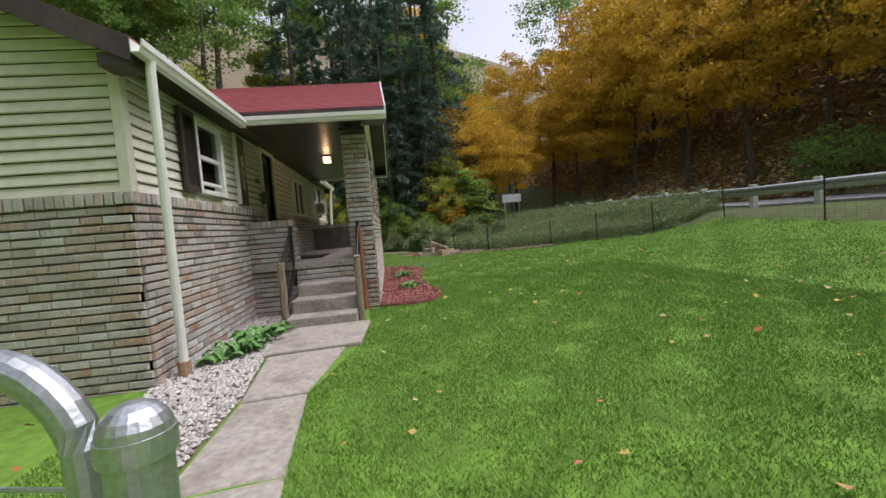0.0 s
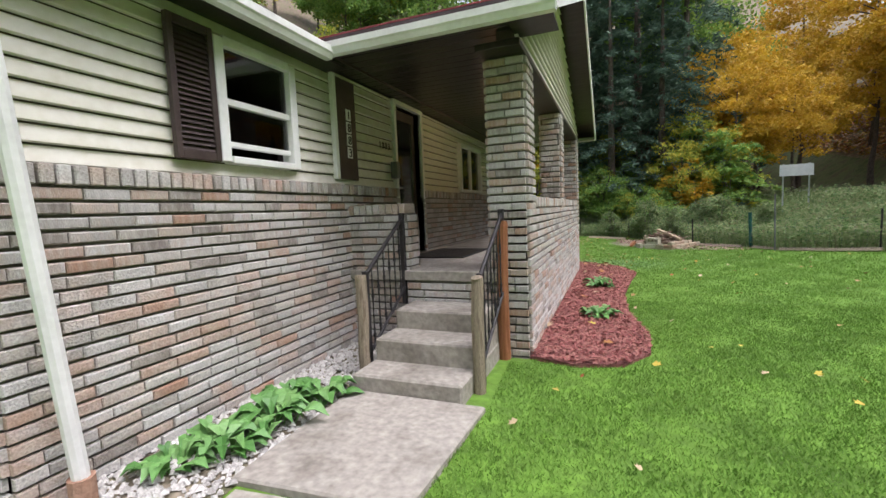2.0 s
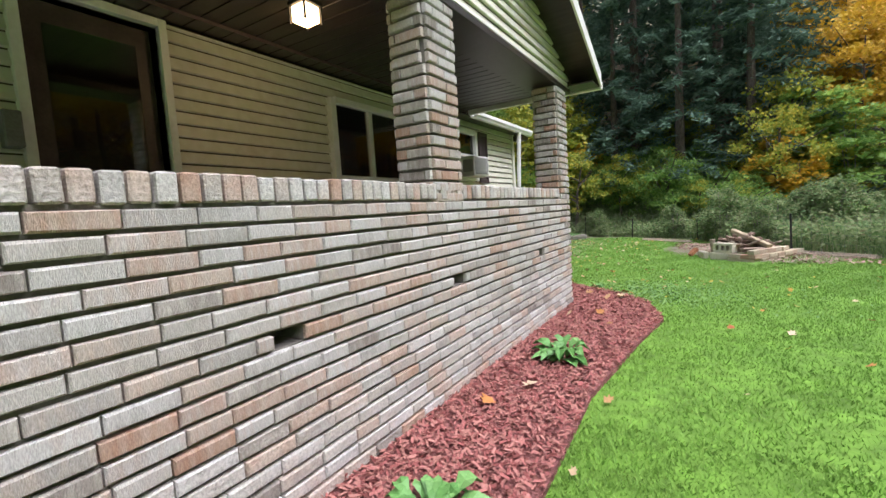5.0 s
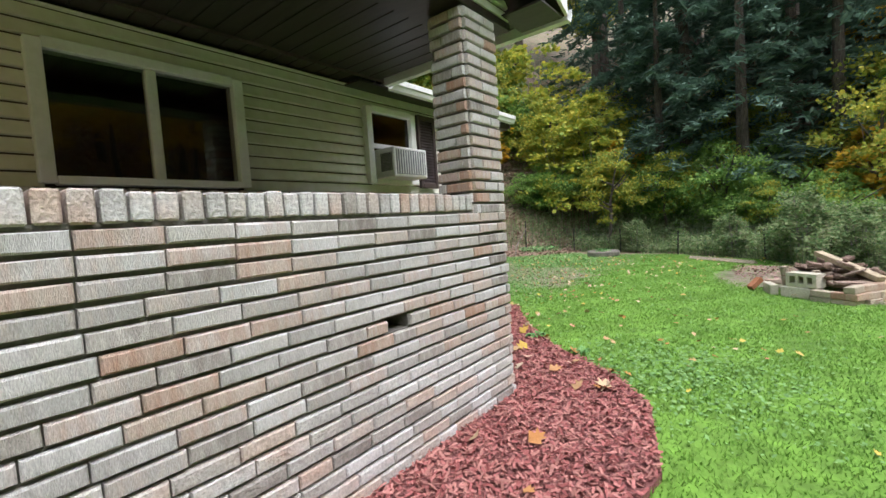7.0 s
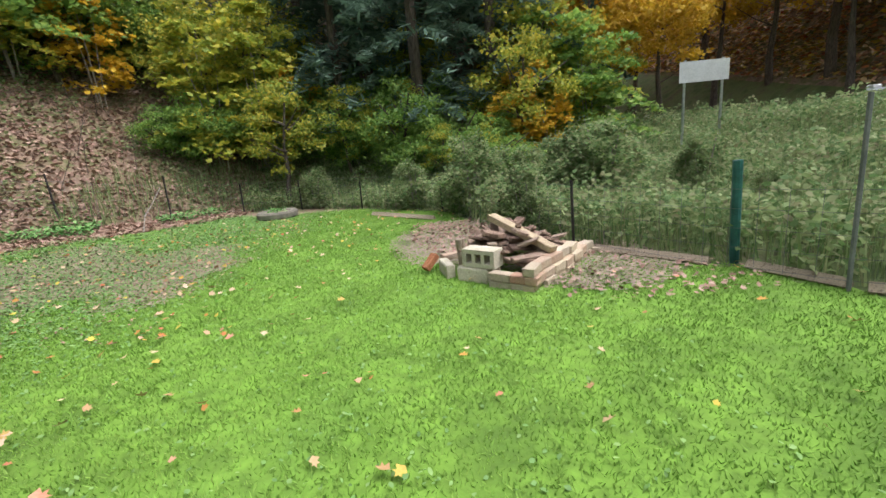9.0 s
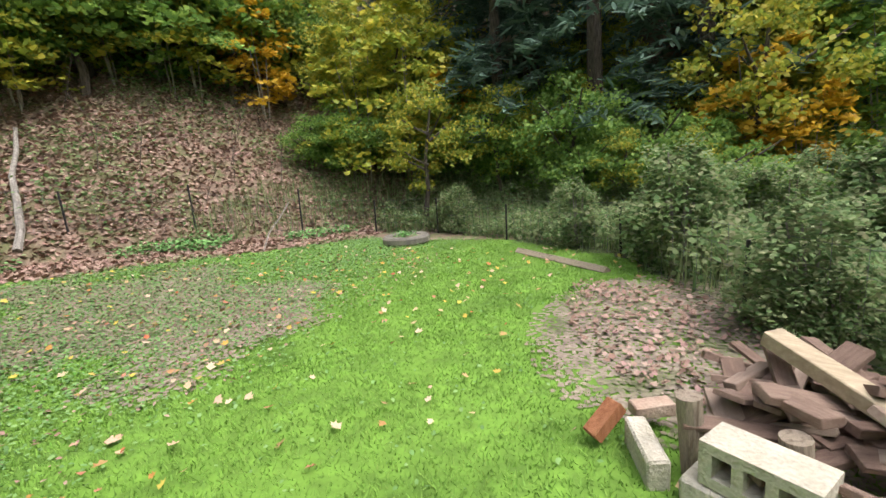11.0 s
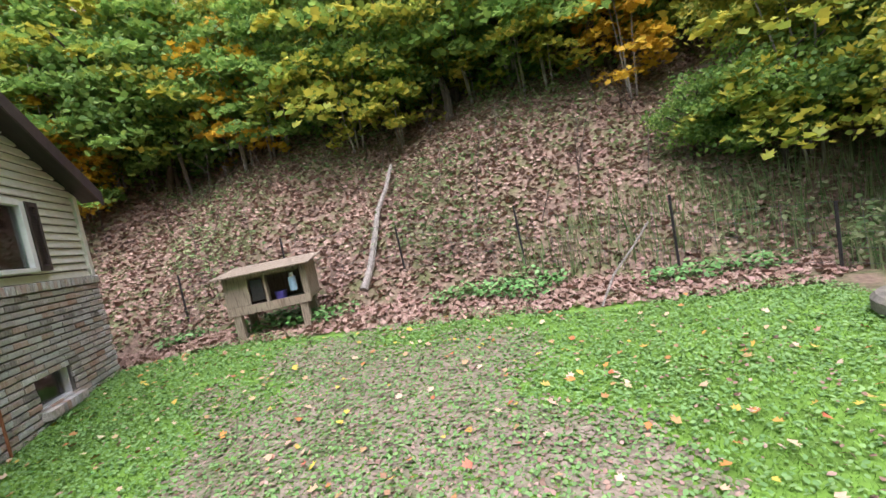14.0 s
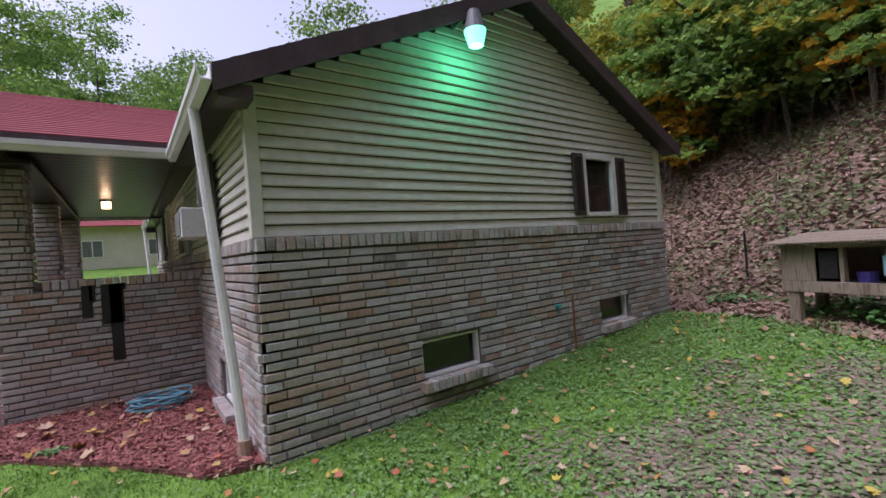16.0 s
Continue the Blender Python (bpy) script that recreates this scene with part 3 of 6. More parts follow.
gspan = lambda z: (0, LN) if z < EAVEZ + 0.02 else (LN / 2 - (RIDGEZ - 0.1 - z) / SLOPE, LN / 2 + (RIDGEZ - 0.1 - z) / SLOPE)
sid = Matrix.Translation((0, 0.04, 0))
siding(wall_east, EAST @ sid, LE, CAPZ + 0.005, EAVEZ, holes_e)
siding(wall_north, NORTH @ sid, LN, CAPZ + 0.005, RIDGEZ - 0.16, holes_n, gspan)
siding(wall_south, SOUTH @ sid, LN, CAPZ + 0.005, RIDGEZ - 0.16, (), gspan)
for nm, x, y in (("corner_trim", XE - 0.035, YS + 0.035), ("corner_trim", XE - 0.035, YN - 0.035), ("corner_trim", XW + 0.035, YN - 0.035)):
    structure(nm, box_bm((x - 0.05, y - 0.05, CAPZ + 0.003), (x + 0.05, y + 0.05, EAVEZ), 0.006), SIDING, "cream vinyl corner post", "trim")

window("window_1", EAST, *holes_e[0], "hung", label="white half-open sash window with dark glass")
window("window_2", EAST, *holes_e[2], "slider", label="wide cream-framed sliding window reflecting trees")
window("window_3", EAST, *holes_e[3], "hung", label="white sash window holding an air conditioner")
window("window_4", NORTH, *holes_n[0], "single", label="white framed window between brown shutters")
for k, (hh, mm) in enumerate(((holes_n[1], NORTH), (holes_n[2], NORTH), (holes_e[4], EAST))):
    window(f"window_{5 + k}", mm @ Matrix.Translation((0, 0.075, 0)), *hh, "single", label="small basement window in a white frame")
shutter(EAST, e(4.63), e(4.98), 2.33, 3.27)
shutter(EAST, e(13.96), e(14.3), 2.30, 3.22)
shutter(NORTH, n_(-6.21), n_(-6.42), 2.36, 3.2)
shutter(NORTH, n_(-7.21), n_(-7.44), 2.36, 3.2)

# ---- roof ----
def roof_slope(name, ridge, eave, axis, lo, hi, label):
    """A sloping deck with overlapping shingle courses; ridge and eave are (across, z); axis is the way the ridge runs."""
    (ra, rz), (ea, ez) = ridge, eave
    deck = prism_bm([(ra, rz), (ea, ez), (ea, ez - 0.05), (ra, rz - 0.05)], axis, lo, hi)
    r = structure(name, deck, DARKTRIM, label, "roof")
    n = int(math.hypot(ra - ea, rz - ez) / 0.145)
    for i in range(n):
        a, b = i / n, min(1, (i + 1.15) / n)
        p = lambda t, lift: (ea + (ra - ea) * t, ez + (rz - ez) * t + lift)
        part("shingle_course", prism_bm([p(a, 0.004), p(a, 0.018), p(b, 0.008), p(b, 0.003)], axis, lo - 0.01, hi + 0.01), SHINGLE, r)
    return r


EV = 0.25
roof_slope("roof_east", (XR, RIDGEZ), (XE + EV, EAVEZ + 0.05), 1, YS - 0.24, YN + 0.24, "main roof slope of dull red shingles")
roof_slope("roof_west", (XR, RIDGEZ), (XW - EV, EAVEZ + 0.05), 1, YS - 0.24, YN + 0.24, "rear roof slope of dull red shingles")
PR, PZ = 9.66, 5.10
PS, PN = 6.10, 13.22
roof_slope("roof_porch_south", (PR, PZ), (PS, 3.56), 0, XR + 1.2, 0.13, "porch roof slope of red shingles")
roof_slope("roof_porch_north", (PR, PZ), (PN, 3.56), 0, XR + 1.2, 0.13, "porch roof slope of red shingles")
for y0, y1 in ((YS - 0.26, YS - 0.235), (YN + 0.235, YN + 0.26)):
    for a in ((XR, XE + EV), (XR, XW - EV)):
        structure("rake_fascia", prism_bm([(a[0], RIDGEZ + 0.01), (a[1], EAVEZ + 0.06), (a[1], EAVEZ - 0.14), (a[0], RIDGEZ - 0.19)], 1, y0, y1), DARKTRIM, "dark brown sloping fascia board", "trim")
for y0, y1 in ((YS - 0.235, YS + 0.03), (YN - 0.03, YN + 0.235)):
    for a in ((XR, XE + EV), (XR, XW - EV)):
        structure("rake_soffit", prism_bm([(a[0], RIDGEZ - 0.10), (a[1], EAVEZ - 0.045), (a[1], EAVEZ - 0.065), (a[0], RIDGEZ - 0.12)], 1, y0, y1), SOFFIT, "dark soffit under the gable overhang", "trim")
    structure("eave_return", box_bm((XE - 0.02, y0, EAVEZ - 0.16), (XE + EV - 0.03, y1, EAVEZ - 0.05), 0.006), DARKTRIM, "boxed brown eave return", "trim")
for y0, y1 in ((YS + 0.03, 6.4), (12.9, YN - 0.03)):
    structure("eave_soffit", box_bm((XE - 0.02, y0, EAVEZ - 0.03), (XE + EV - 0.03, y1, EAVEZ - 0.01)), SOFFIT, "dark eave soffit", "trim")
# porch gable end
for a in (PS, PN):
    structure("porch_fascia", prism_bm([(PR, PZ + 0.02), (a, 3.57), (a, 3.40), (PR, PZ - 0.15)], 0, 0.13, 0.155), WHITE, "pale grey sloping porch fascia", "trim")
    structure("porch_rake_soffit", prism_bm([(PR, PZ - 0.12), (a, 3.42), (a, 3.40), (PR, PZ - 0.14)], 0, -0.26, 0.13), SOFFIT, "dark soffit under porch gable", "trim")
PORCHM = frame_of(-0.24, PS + 0.3, 90)
PL = PN - PS - 0.6
# body behind the cream boards is dark to paint their lap shadows
pg = structure("porch_gable", prism_bm([(PS + 0.3, 3.36), (PN - 0.3, 3.36), (PN - 0.3, 3.52), (PR, PZ - 0.16), (PS + 0.3, 3.52)], 0, -0.40, -0.24), BROWN_AND_LAP_SHADE, "cream sided gable over the porch", "wall")
pspan = lambda z: (max(0, PL / 2 - (PZ - 0.15 - z) / 0.4326), min(PL, PL / 2 + (PZ - 0.15 - z) / 0.4326))
siding(pg, PORCHM, PL, 3.37, PZ - 0.2, (), pspan, 0.10)
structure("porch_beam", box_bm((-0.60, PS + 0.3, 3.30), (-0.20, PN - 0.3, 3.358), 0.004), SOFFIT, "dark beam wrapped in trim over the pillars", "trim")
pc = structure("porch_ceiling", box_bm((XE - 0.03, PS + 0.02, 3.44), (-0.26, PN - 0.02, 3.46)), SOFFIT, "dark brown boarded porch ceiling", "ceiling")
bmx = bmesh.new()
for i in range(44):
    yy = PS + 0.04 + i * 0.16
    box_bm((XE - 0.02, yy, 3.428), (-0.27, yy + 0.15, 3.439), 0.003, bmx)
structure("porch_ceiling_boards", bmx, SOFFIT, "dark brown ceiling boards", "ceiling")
structure("porch_end_soffit", box_bm((-0.24, PS + 0.02, 3.385), (0.12, PS + 0.4, 3.40)), SOFFIT, "dark soffit corner", "trim")
structure("porch_end_soffit", box_bm((-0.24, PN - 0.4, 3.385), (0.12, PN - 0.02, 3.40)), SOFFIT, "dark soffit corner", "trim")


def gutter(a, b, out, label="white metal roof gutter"):
    """An open gutter from a to b; out is the level way to its outside."""
    a, b, o = Vector(a), Vector(b), Vector(out)
    bm = bmesh.new()
    prof = [(0, 0), (0.07, 0), (0.085, 0.04), (0.10, 0.055), (0.10, 0.11), (0.09, 0.11), (0.085, 0.06), (0.065, 0.01), (0.008, 0.01), (0.008, 0.11), (0, 0.11)]
    ra = [bm.verts.new(a + o * p[0] + Vector((0, 0, p[1]))) for p in prof]
    rb = [bm.verts.new(b + o * p[0] + Vector((0, 0, p[1]))) for p in prof]
    bm.faces.new(ra); bm.faces.new(rb[::-1])
    for i in range(len(prof)):
        k = (i + 1) % len(prof)
        bm.faces.new((ra[k], ra[i], rb[i], rb[k]))
    bmesh.ops.recalc_face_normals(bm, faces=bm.faces)
    return tagged(part("gutter", bm, WHITE), label, "gutter", "house gutters")


GX = XE + EV + 0.005
gutter((GX, YS - 0.26, EAVEZ - 0.07), (GX, PS - 0.06, EAVEZ - 0.07), (1, 0, 0))
gutter((GX, PN + 0.06, EAVEZ - 0.07), (GX, YN + 0.26, EAVEZ - 0.07), (1, 0, 0))
gutter((GX, PS - 0.005, EAVEZ - 0.03), (0.15, PS - 0.005, EAVEZ - 0.03), (0, -1, 0))
gutter((GX, PN + 0.005, EAVEZ - 0.03), (0.15, PN + 0.005, EAVEZ - 0.03), (0, 1, 0))


def downspout(x, y, top, toe, yt):
    d = thing("downspout", (x, y, top), "white metal downspout with a clay boot at its foot", "downspout", "downspouts")
    bm = tube_bm([(XE + EV + 0.05, yt, EAVEZ - 0.065), (XE + EV + 0.04, yt, EAVEZ - 0.16), (x, y, toe + 0.12)], 0.042, 10)
    part("pipe", bm, WHITE, d)
    part("boot", tube_bm([(x, y, toe + 0.14), (x, y, toe - 0.05)], 0.062, 10), FIREBRICK, d, "cracked tan clay pipe collar")
    return d


downspout(XE + 0.17, 3.84, 3.3, 0.48, 3.6)
downspout(XE + 0.12, 15.45, 3.3, 0.48, 15.32)

# ---- porch ----
PX, PY0, PY1, PCAP = -0.22, 6.65, 12.66, 2.01
PORCHE = frame_of(PX, PY0, 90)
HOLES_P = [(y - PY0 - 0.09, y - PY0 + 0.09, 1.265, 1.345) for y in (8.06, 9.6, 11.45)]


def masonry(name, lo, hi, label):
    return structure(name, box_bm(lo, hi), MORTAR, label, "wall")


pw = slab_with_holes(PY1 - PY0, 0.1, PCAP - 0.1, 0.2, HOLES_P)
bmesh.ops.transform(pw, matrix=PORCHE, verts=pw.verts)
porch_wall = structure("wall_porch_east", pw, MORTAR, "pale tan brick porch wall with weep holes", "wall")
porch_north = masonry("wall_porch_north", (XE + 0.002, PY1 - 0.2, 0.1), (PX - 0.202, PY1, PCAP - 0.1), "brick end wall of the porch with black drip stains")
stub = masonry("wall_porch_stub", (XE + 0.002, PY0, 0.1), (-1.47, PY0 + 0.22, 1.90), "short brick wall beside the steps")
pillars = []
for y0, y1, z0 in ((PY0, 7.03, 0.1), (9.35, 9.72, PCAP - 0.098), (12.28, PY1, PCAP - 0.098)):
    px0 = -0.57 if z0 < 1 else -0.49
    p = structure("porch_pillar", box_bm((px0, y0 + (0.002 if z0 > 1 else 0.0), z0), (PX - 0.001, y1 - 0.001, 3.30)), MORTAR, "square pale brick porch pillar", "pillar")
    pillars.append((p, y0, y1, z0))
floor_p = structure("porch_floor", box_bm((XE + 0.002, 6.57, 1.20), (PX - 0.202, PY1 - 0.2, 1.30), 0.008), CONCRETE, "grey concrete porch floor", "floor")
riser = masonry("porch_riser", (-1.468, 6.60, 0.3), (-0.572, 6.75, 1.198), "brick riser under the porch floor")
steps = thing("porch_steps", (-0.95, 5.9, 0.45), "worn grey concrete steps up to the porch", "steps")
for i, (y0, z1) in enumerate(((5.45, 0.62), (5.80, 0.81), (6.16, 0.99))):
    part("step", box_bm((-1.44 + 0.02 * i, y0, 0.3), (-0.50 - 0.01 * i, 6.60, z1 - 0.0), 0.015), CONCRETE, steps)
structure("door_jamb", box_bm((XE - 0.16, 7.80, 1.302), (XE + 0.02, 7.86, 3.42), 0.004), WHITE, "white door jamb", "trim")
structure("door_jamb", box_bm((XE - 0.16, 8.66, 1.302), (XE + 0.02, 8.72, 3.42), 0.004), WHITE, "white door jamb", "trim")
structure("door_head", box_bm((XE - 0.16, 7.86, 3.36), (XE + 0.02, 8.66, 3.42), 0.004), WHITE, "white door head", "trim")
door = tagged(part("door_1", box_bm((XE - 0.13, 7.88, 1.31), (XE - 0.09, 8.64, 3.34), 0.004), BROWN_AND_LAP_SHADE), "dark brown front door", "door", kind="structure")
part("door_pane", box_bm((XE - 0.089, 7.99, 1.6), (XE - 0.084, 8.53, 3.2)), GLASS, door)
part("door_handle", tube_bm([(XE - 0.08, 7.95, 2.25), (XE - 0.03, 7.95, 2.25), (XE - 0.03, 8.05, 2.25)], 0.012), STEEL, door)

# ---- bank, woods and road ----
def crown_leaves(k, size, rx, rz, clusters, seed, shape=LEAF, tilt=0.7, droop=0.0, base=0.0):
    """Leaf polygons in uneven clusters about a crown."""
    g = np.random.default_rng(seed)
    c = g.normal(0, 1, (clusters, 3))
    c /= np.linalg.norm(c, axis=1)[:, None]
    c *= (g.uniform(0.35, 1.0, clusters) ** 0.6)[:, None] * np.array([rx, rx, rz])
    rad = g.uniform(0.18, 0.36, clusters) * rx
    i = g.integers(0, clusters, k)
    d = g.normal(0, 0.55, (k, 3)) * np.array([1, 1, 0.45])
    return c[i] + d * rad[i][:, None] + np.array([0, 0, base])


def make_tree(name, leaf, height, rx, rz, seed, k=9000, size=0.19, bark=None, label="", lean=0.0):
    r = random.Random(seed)
    t = thing(name, (0, 0, 0), label, "tree", "woodland trees")
    top = (r.uniform(-0.6, 0.6), r.uniform(-0.6, 0.6), height * 0.9)
    pts = [(0, 0, -0.6)] + [(top[0] * f + r.uniform(-0.12, 0.12), top[1] * f + r.uniform(-0.12, 0.12), top[2] * f) for f in (0.15, 0.35, 0.6, 1)]
    part("trunk", tube_bm(pts, height * 0.018 + 0.03, 7, r2=0.03), bark or BARK, t)
    for _ in range(5):
        f = r.uniform(0.3, 0.92)
        a = r.uniform(0, 6.28)
        q = Vector((top[0] * f, top[1] * f, top[2] * f))
        ln = rx * r.uniform(0.5, 0.95)
        part("limb", tube_bm([q, q + Vector((math.cos(a) * ln * 0.5, math.sin(a) * ln * 0.5, ln * 0.25)), q + Vector((math.cos(a) * ln, math.sin(a) * ln, ln * 0.6))], 0.045, 5, r2=0.012), bark or BARK, t)
    pos = crown_leaves(k, size, rx, rz, 46, seed, base=height - rz * 0.75)
    scatter("crown", pos, size, leaf, LEAF, 1.7, t)
    return t


def make_hemlock(name, height, rx, seed, label):
    r = random.Random(seed)
    g = np.random.default_rng(seed)
    t = thing(name, (0, 0, 0), label, "tree", "woodland trees")
    part("trunk", tube_bm([(0, 0, -0.6), (0, 0, height * 0.5), (0.05, 0, height)], height * 0.016 + 0.04, 7, r2=0.02), BARK, t)
    pos = []
    nb = 90
    for i in range(nb):
        f = (i + r.random()) / nb
        z0 = height * (0.06 + 0.92 * f)
        ln = rx * (1.02 - f) * r.uniform(0.75, 1.15) + 0.25
        a = r.uniform(0, 6.28)
        m = int(34 + 60 * (1 - f))
        s = g.uniform(0.15, 1, m) ** 0.7
        side = g.normal(0, 0.16, m) * ln * (1.15 - s)
        x = math.cos(a) * s * ln - math.sin(a) * side
        y = math.sin(a) * s * ln + math.cos(a) * side
        z = z0 - 0.34 * ln * s ** 1.6 + 0.06 * ln + g.normal(0, 0.07, m)
        pos.append(np.stack([x, y, z], 1))
    pos = np.concatenate(pos)
    scatter("crown", pos, 0.30, L_HEMLOCK, [(-0.6, 0, 0), (-0.2, -0.13, -0.02), (0.35, -0.10, -0.08), (0.7, 0, -0.16), (0.35, 0.10, -0.08), (-0.2, 0.13, -0.02)], 0.38, t)
    return t


def make_understory(name, leaf, height, rx, seed, label, k=2600, size=0.15, sprays=34, shape=MAPLE):
    """A slender tree of the wood's edge: thin stems and level sprays of lobed leaves with gaps between."""
    r = random.Random(seed)
    g = np.random.default_rng(seed)
    t = thing(name, (0, 0, 0), label, "tree", "woodland trees")
    for j in range(3):
        a = r.uniform(0, 6.28)
        w = rx * r.uniform(0.15, 0.45)
        part("stem", tube_bm([(0.05 * math.cos(a), 0.05 * math.sin(a), -0.5), (w * 0.5 * math.cos(a), w * 0.5 * math.sin(a), height * 0.45), (w * math.cos(a), w * math.sin(a), height * r.uniform(0.8, 0.98))], 0.028, 5, r2=0.008), PALEBARK, t)
    pos = []
    for j in range(sprays):
        f = (j + r.random()) / sprays
        a = r.uniform(0, 6.28)
        ln = rx * (0.55 + 0.6 * math.sin(math.pi * min(1, f * 0.8 + 0.2))) * r.uniform(0.6, 1.1)
        m = int(k / sprays * r.uniform(0.5, 1.5))
        q = g.uniform(0.1, 1, m) ** 0.6
        side = g.normal(0, 0.22, m) * ln * (1.2 - 0.7 * q)
        z = height * (0.12 + 0.86 * f) + 0.15 * ln * q - 0.3 * ln * q ** 2 + g.normal(0, 0.06, m)
        pos.append(np.stack([math.cos(a) * q * ln - math.sin(a) * side, math.sin(a) * q * ln + math.cos(a) * side, z], 1))
    scatter("crown", np.concatenate(pos), size, leaf, shape, 0.55, t)
    return t


TREES = [
    make_tree("maple_tree", L_GREEN, 9.5, 3.0, 3.6, 11, label="tall green broadleaf tree on the bank"),
    make_tree("maple_tree", L_YELGREEN, 8.0, 2.7, 3.0, 12, label="broadleaf tree turning yellow green on the bank"),
    make_tree("yellow_maple_tree", L_YELLOW, 10.5, 3.3, 4.2, 13, label="broadleaf tree in golden autumn colour"),
    make_tree("maple_tree", L_GREEN, 12.5, 3.4, 4.8, 14, label="tall dark green broadleaf tree", k=6000),
    make_hemlock("hemlock_tree", 14.0, 3.6, 15, "dark green hemlock with drooping boughs"),
    make_hemlock("hemlock_tree", 10.5, 3.2, 16, "dark green hemlock with drooping boughs"),
    make_tree("maple_sapling", L_YELGREEN, 3.6, 1.25, 1.5, 17, k=3200, size=0.09, label="slender sapling with yellowing leaves"),
    make_tree("shrub", L_GREEN, 2.2, 1.3, 1.0, 18, k=4500, size=0.085, label="leafy green shrub on the bank"),
    make_understory("edge_maple", L_YELGREEN, 4.2, 1.7, 31, "slim yellowing maple in level sprays at the wood's edge"),
    make_understory("edge_maple", L_GREEN, 4.6, 1.9, 32, "slim green maple in level sprays at the wood's edge"),
    make_understory("edge_maple", L_YELLOW, 3.2, 1.2, 33, "small golden maple at the wood's edge", k=1300),
    make_understory("weed_clump", L_WEED, 1.3, 0.6, 34, "tall bushy clump of pale green weeds", k=5200, size=0.052, sprays=60, shape=LEAF),
]
PLACED = [0] * len(TREES)


def plant(kind, x, y, s=1.0, turn=0.0):
    z = gz(x, y) - 0.1
    m = pose(x, y, z, 0, 0, turn)
    if not PLACED[kind]:
        PLACED[kind] = 1
        TREES[kind].matrix_basis = m @ Matrix.Scale(s, 4)
    else:
        ob = copy_thing(TREES[kind], m)
        ob.scale = (s, s, s)


# hemlocks beyond the corner of the yard
for x, y, k, s in ((0.4, 27.9, 4, 0.9), (-2.3, 28.6, 5, 1.0), (2.9, 28.6, 4, 0.95), (-1.5, 29.5, 4, 1.1), (1.8, 30.5, 4, 1.25), (-4.3, 31.5, 5, 1.2), (4.6, 33, 4, 1.2), (0.2, 34.5, 4, 1.4), (-6.5, 36, 4, 1.2), (3.5, 37, 4, 1.4), (5.2, 38, 5, 1.3), (-2.5, 40, 4, 1.6)):
    plant(k, x, y, s, x * 77 + y * 31)
# yellow trees up the road
for x, y, s in ((9.5, 45, 1.1), (13, 52, 1.2), (8, 56, 1.2), (18, 44, 1.2), (17.5, 33, 1.1), (20, 26, 1.15), (22, 36, 1.2), (12, 64, 1.4), (24, 46, 1.3), (19.0, 20, 0.9), (8.2, 36, 0.8), (7.4, 41, 0.9), (17, 36, 0.9), (16.6, 31, 0.8), (10, 39, 0.8), (9, 30, 0.6), (8, 33.5, 0.7), (6, 64, 1.4), (18, 58, 1.4)):
    plant(2, x, y, s, x * 53 + y * 17)
# green trees on the far side of the road
for x, y, k, s in ((23, 21, 0, 1.1), (21.5, 14, 0, 1.1), (24, 9, 1, 1.2), (22, 4, 0, 1.1), (26, 15, 3, 1.2), (27, 27, 3, 1.2), (23, -3, 1, 1.2), (29, 4, 3, 1.3), (30, 20, 3, 1.3), (30, 36, 3, 1.3), (26, -10, 0, 1.2), (5.0, 28.0, 1, 0.55), (6.6, 30.0, 2, 0.7), (24.5, 31, 1, 1.3), (33, 12, 3, 1.6), (33, 28, 3, 1.6), (34, 45, 3, 1.6), (25, 55, 3, 1.5)):
    plant(k, x, y, s, x * 41 + y * 13)
# woods up the bank behind the house
wood = random.Random(5)
for i in range(30):
    for _ in range(30):
        x, y = wood.uniform(-34, 2), wood.uniform(-6, 44)
        h = float(hill(x, y))
        if h > 8.0 and not (x > -7 and y > 27):
            break
    plant(wood.choice((0, 1, 1, 3, 0, 3)), x, y, wood.uniform(0.75, 1.15), wood.uniform(0, 360))
for i in range(55):
    for _ in range(40):
        x, y = wood.uniform(-17, 0), wood.uniform(6, 31)
        h = float(hill(x, y))
        if 4.0 < h < 7.5:
            break
    plant(wood.choice((6, 6, 7, 7)), x, y, wood.uniform(0.8, 1.7), wood.uniform(0, 360))
for x, y, k, s in ((-3.4, 25.6, 6, 0.9), (-2.0, 27, 7, 1.0), (-0.2, 26.5, 7, 1.1), (1.8, 26, 7, 1.0), (3.6, 26.2, 6, 1.1), (-6.4, 27.2, 6, 1.0), (2.6, 23.6, 7, 0.7), (3.9, 22.0, 7, 0.6), (-4.9, 27.8, 6, 1.15), (3.9, 28.2, 6, 1.4)):
    plant(k, x, y, s, x * 91 + y * 7)
for x, y, k, s in ((18.6, -2, 7, 1.2), (19.2, 7, 7, 1.1), (18.6, 15, 7, 1.2), (19.5, 0.5, 1, 0.9), (20, 9, 1, 0.95), (20.4, 17, 2, 0.9), (19.6, 12.5, 2, 0.85), (19, 5, 2, 0.8), (18.6, 24, 2, 0.9), (18.4, 29.5, 2, 1.0), (25, 24, 2, 1.2), (24.5, 17.5, 2, 1.2), (26.5, 11.5, 2, 1.2), (15.5, 38, 2, 0.9), (21, 31, 2, 1.2), (28, 31, 2, 1.3), (28, 40, 2, 1.3), (14, 45, 2, 1.0)):
    plant(k, x, y, s, x * 29 + y * 11)
for i in range(60):
    x, y = wood.uniform(-7, 4.5), wood.uniform(25.4, 31)
    plant(wood.choice((6, 7, 7)), x, y, wood.uniform(0.35, 0.75) if x > -3.5 else wood.uniform(0.5, 1.2), wood.uniform(0, 360))
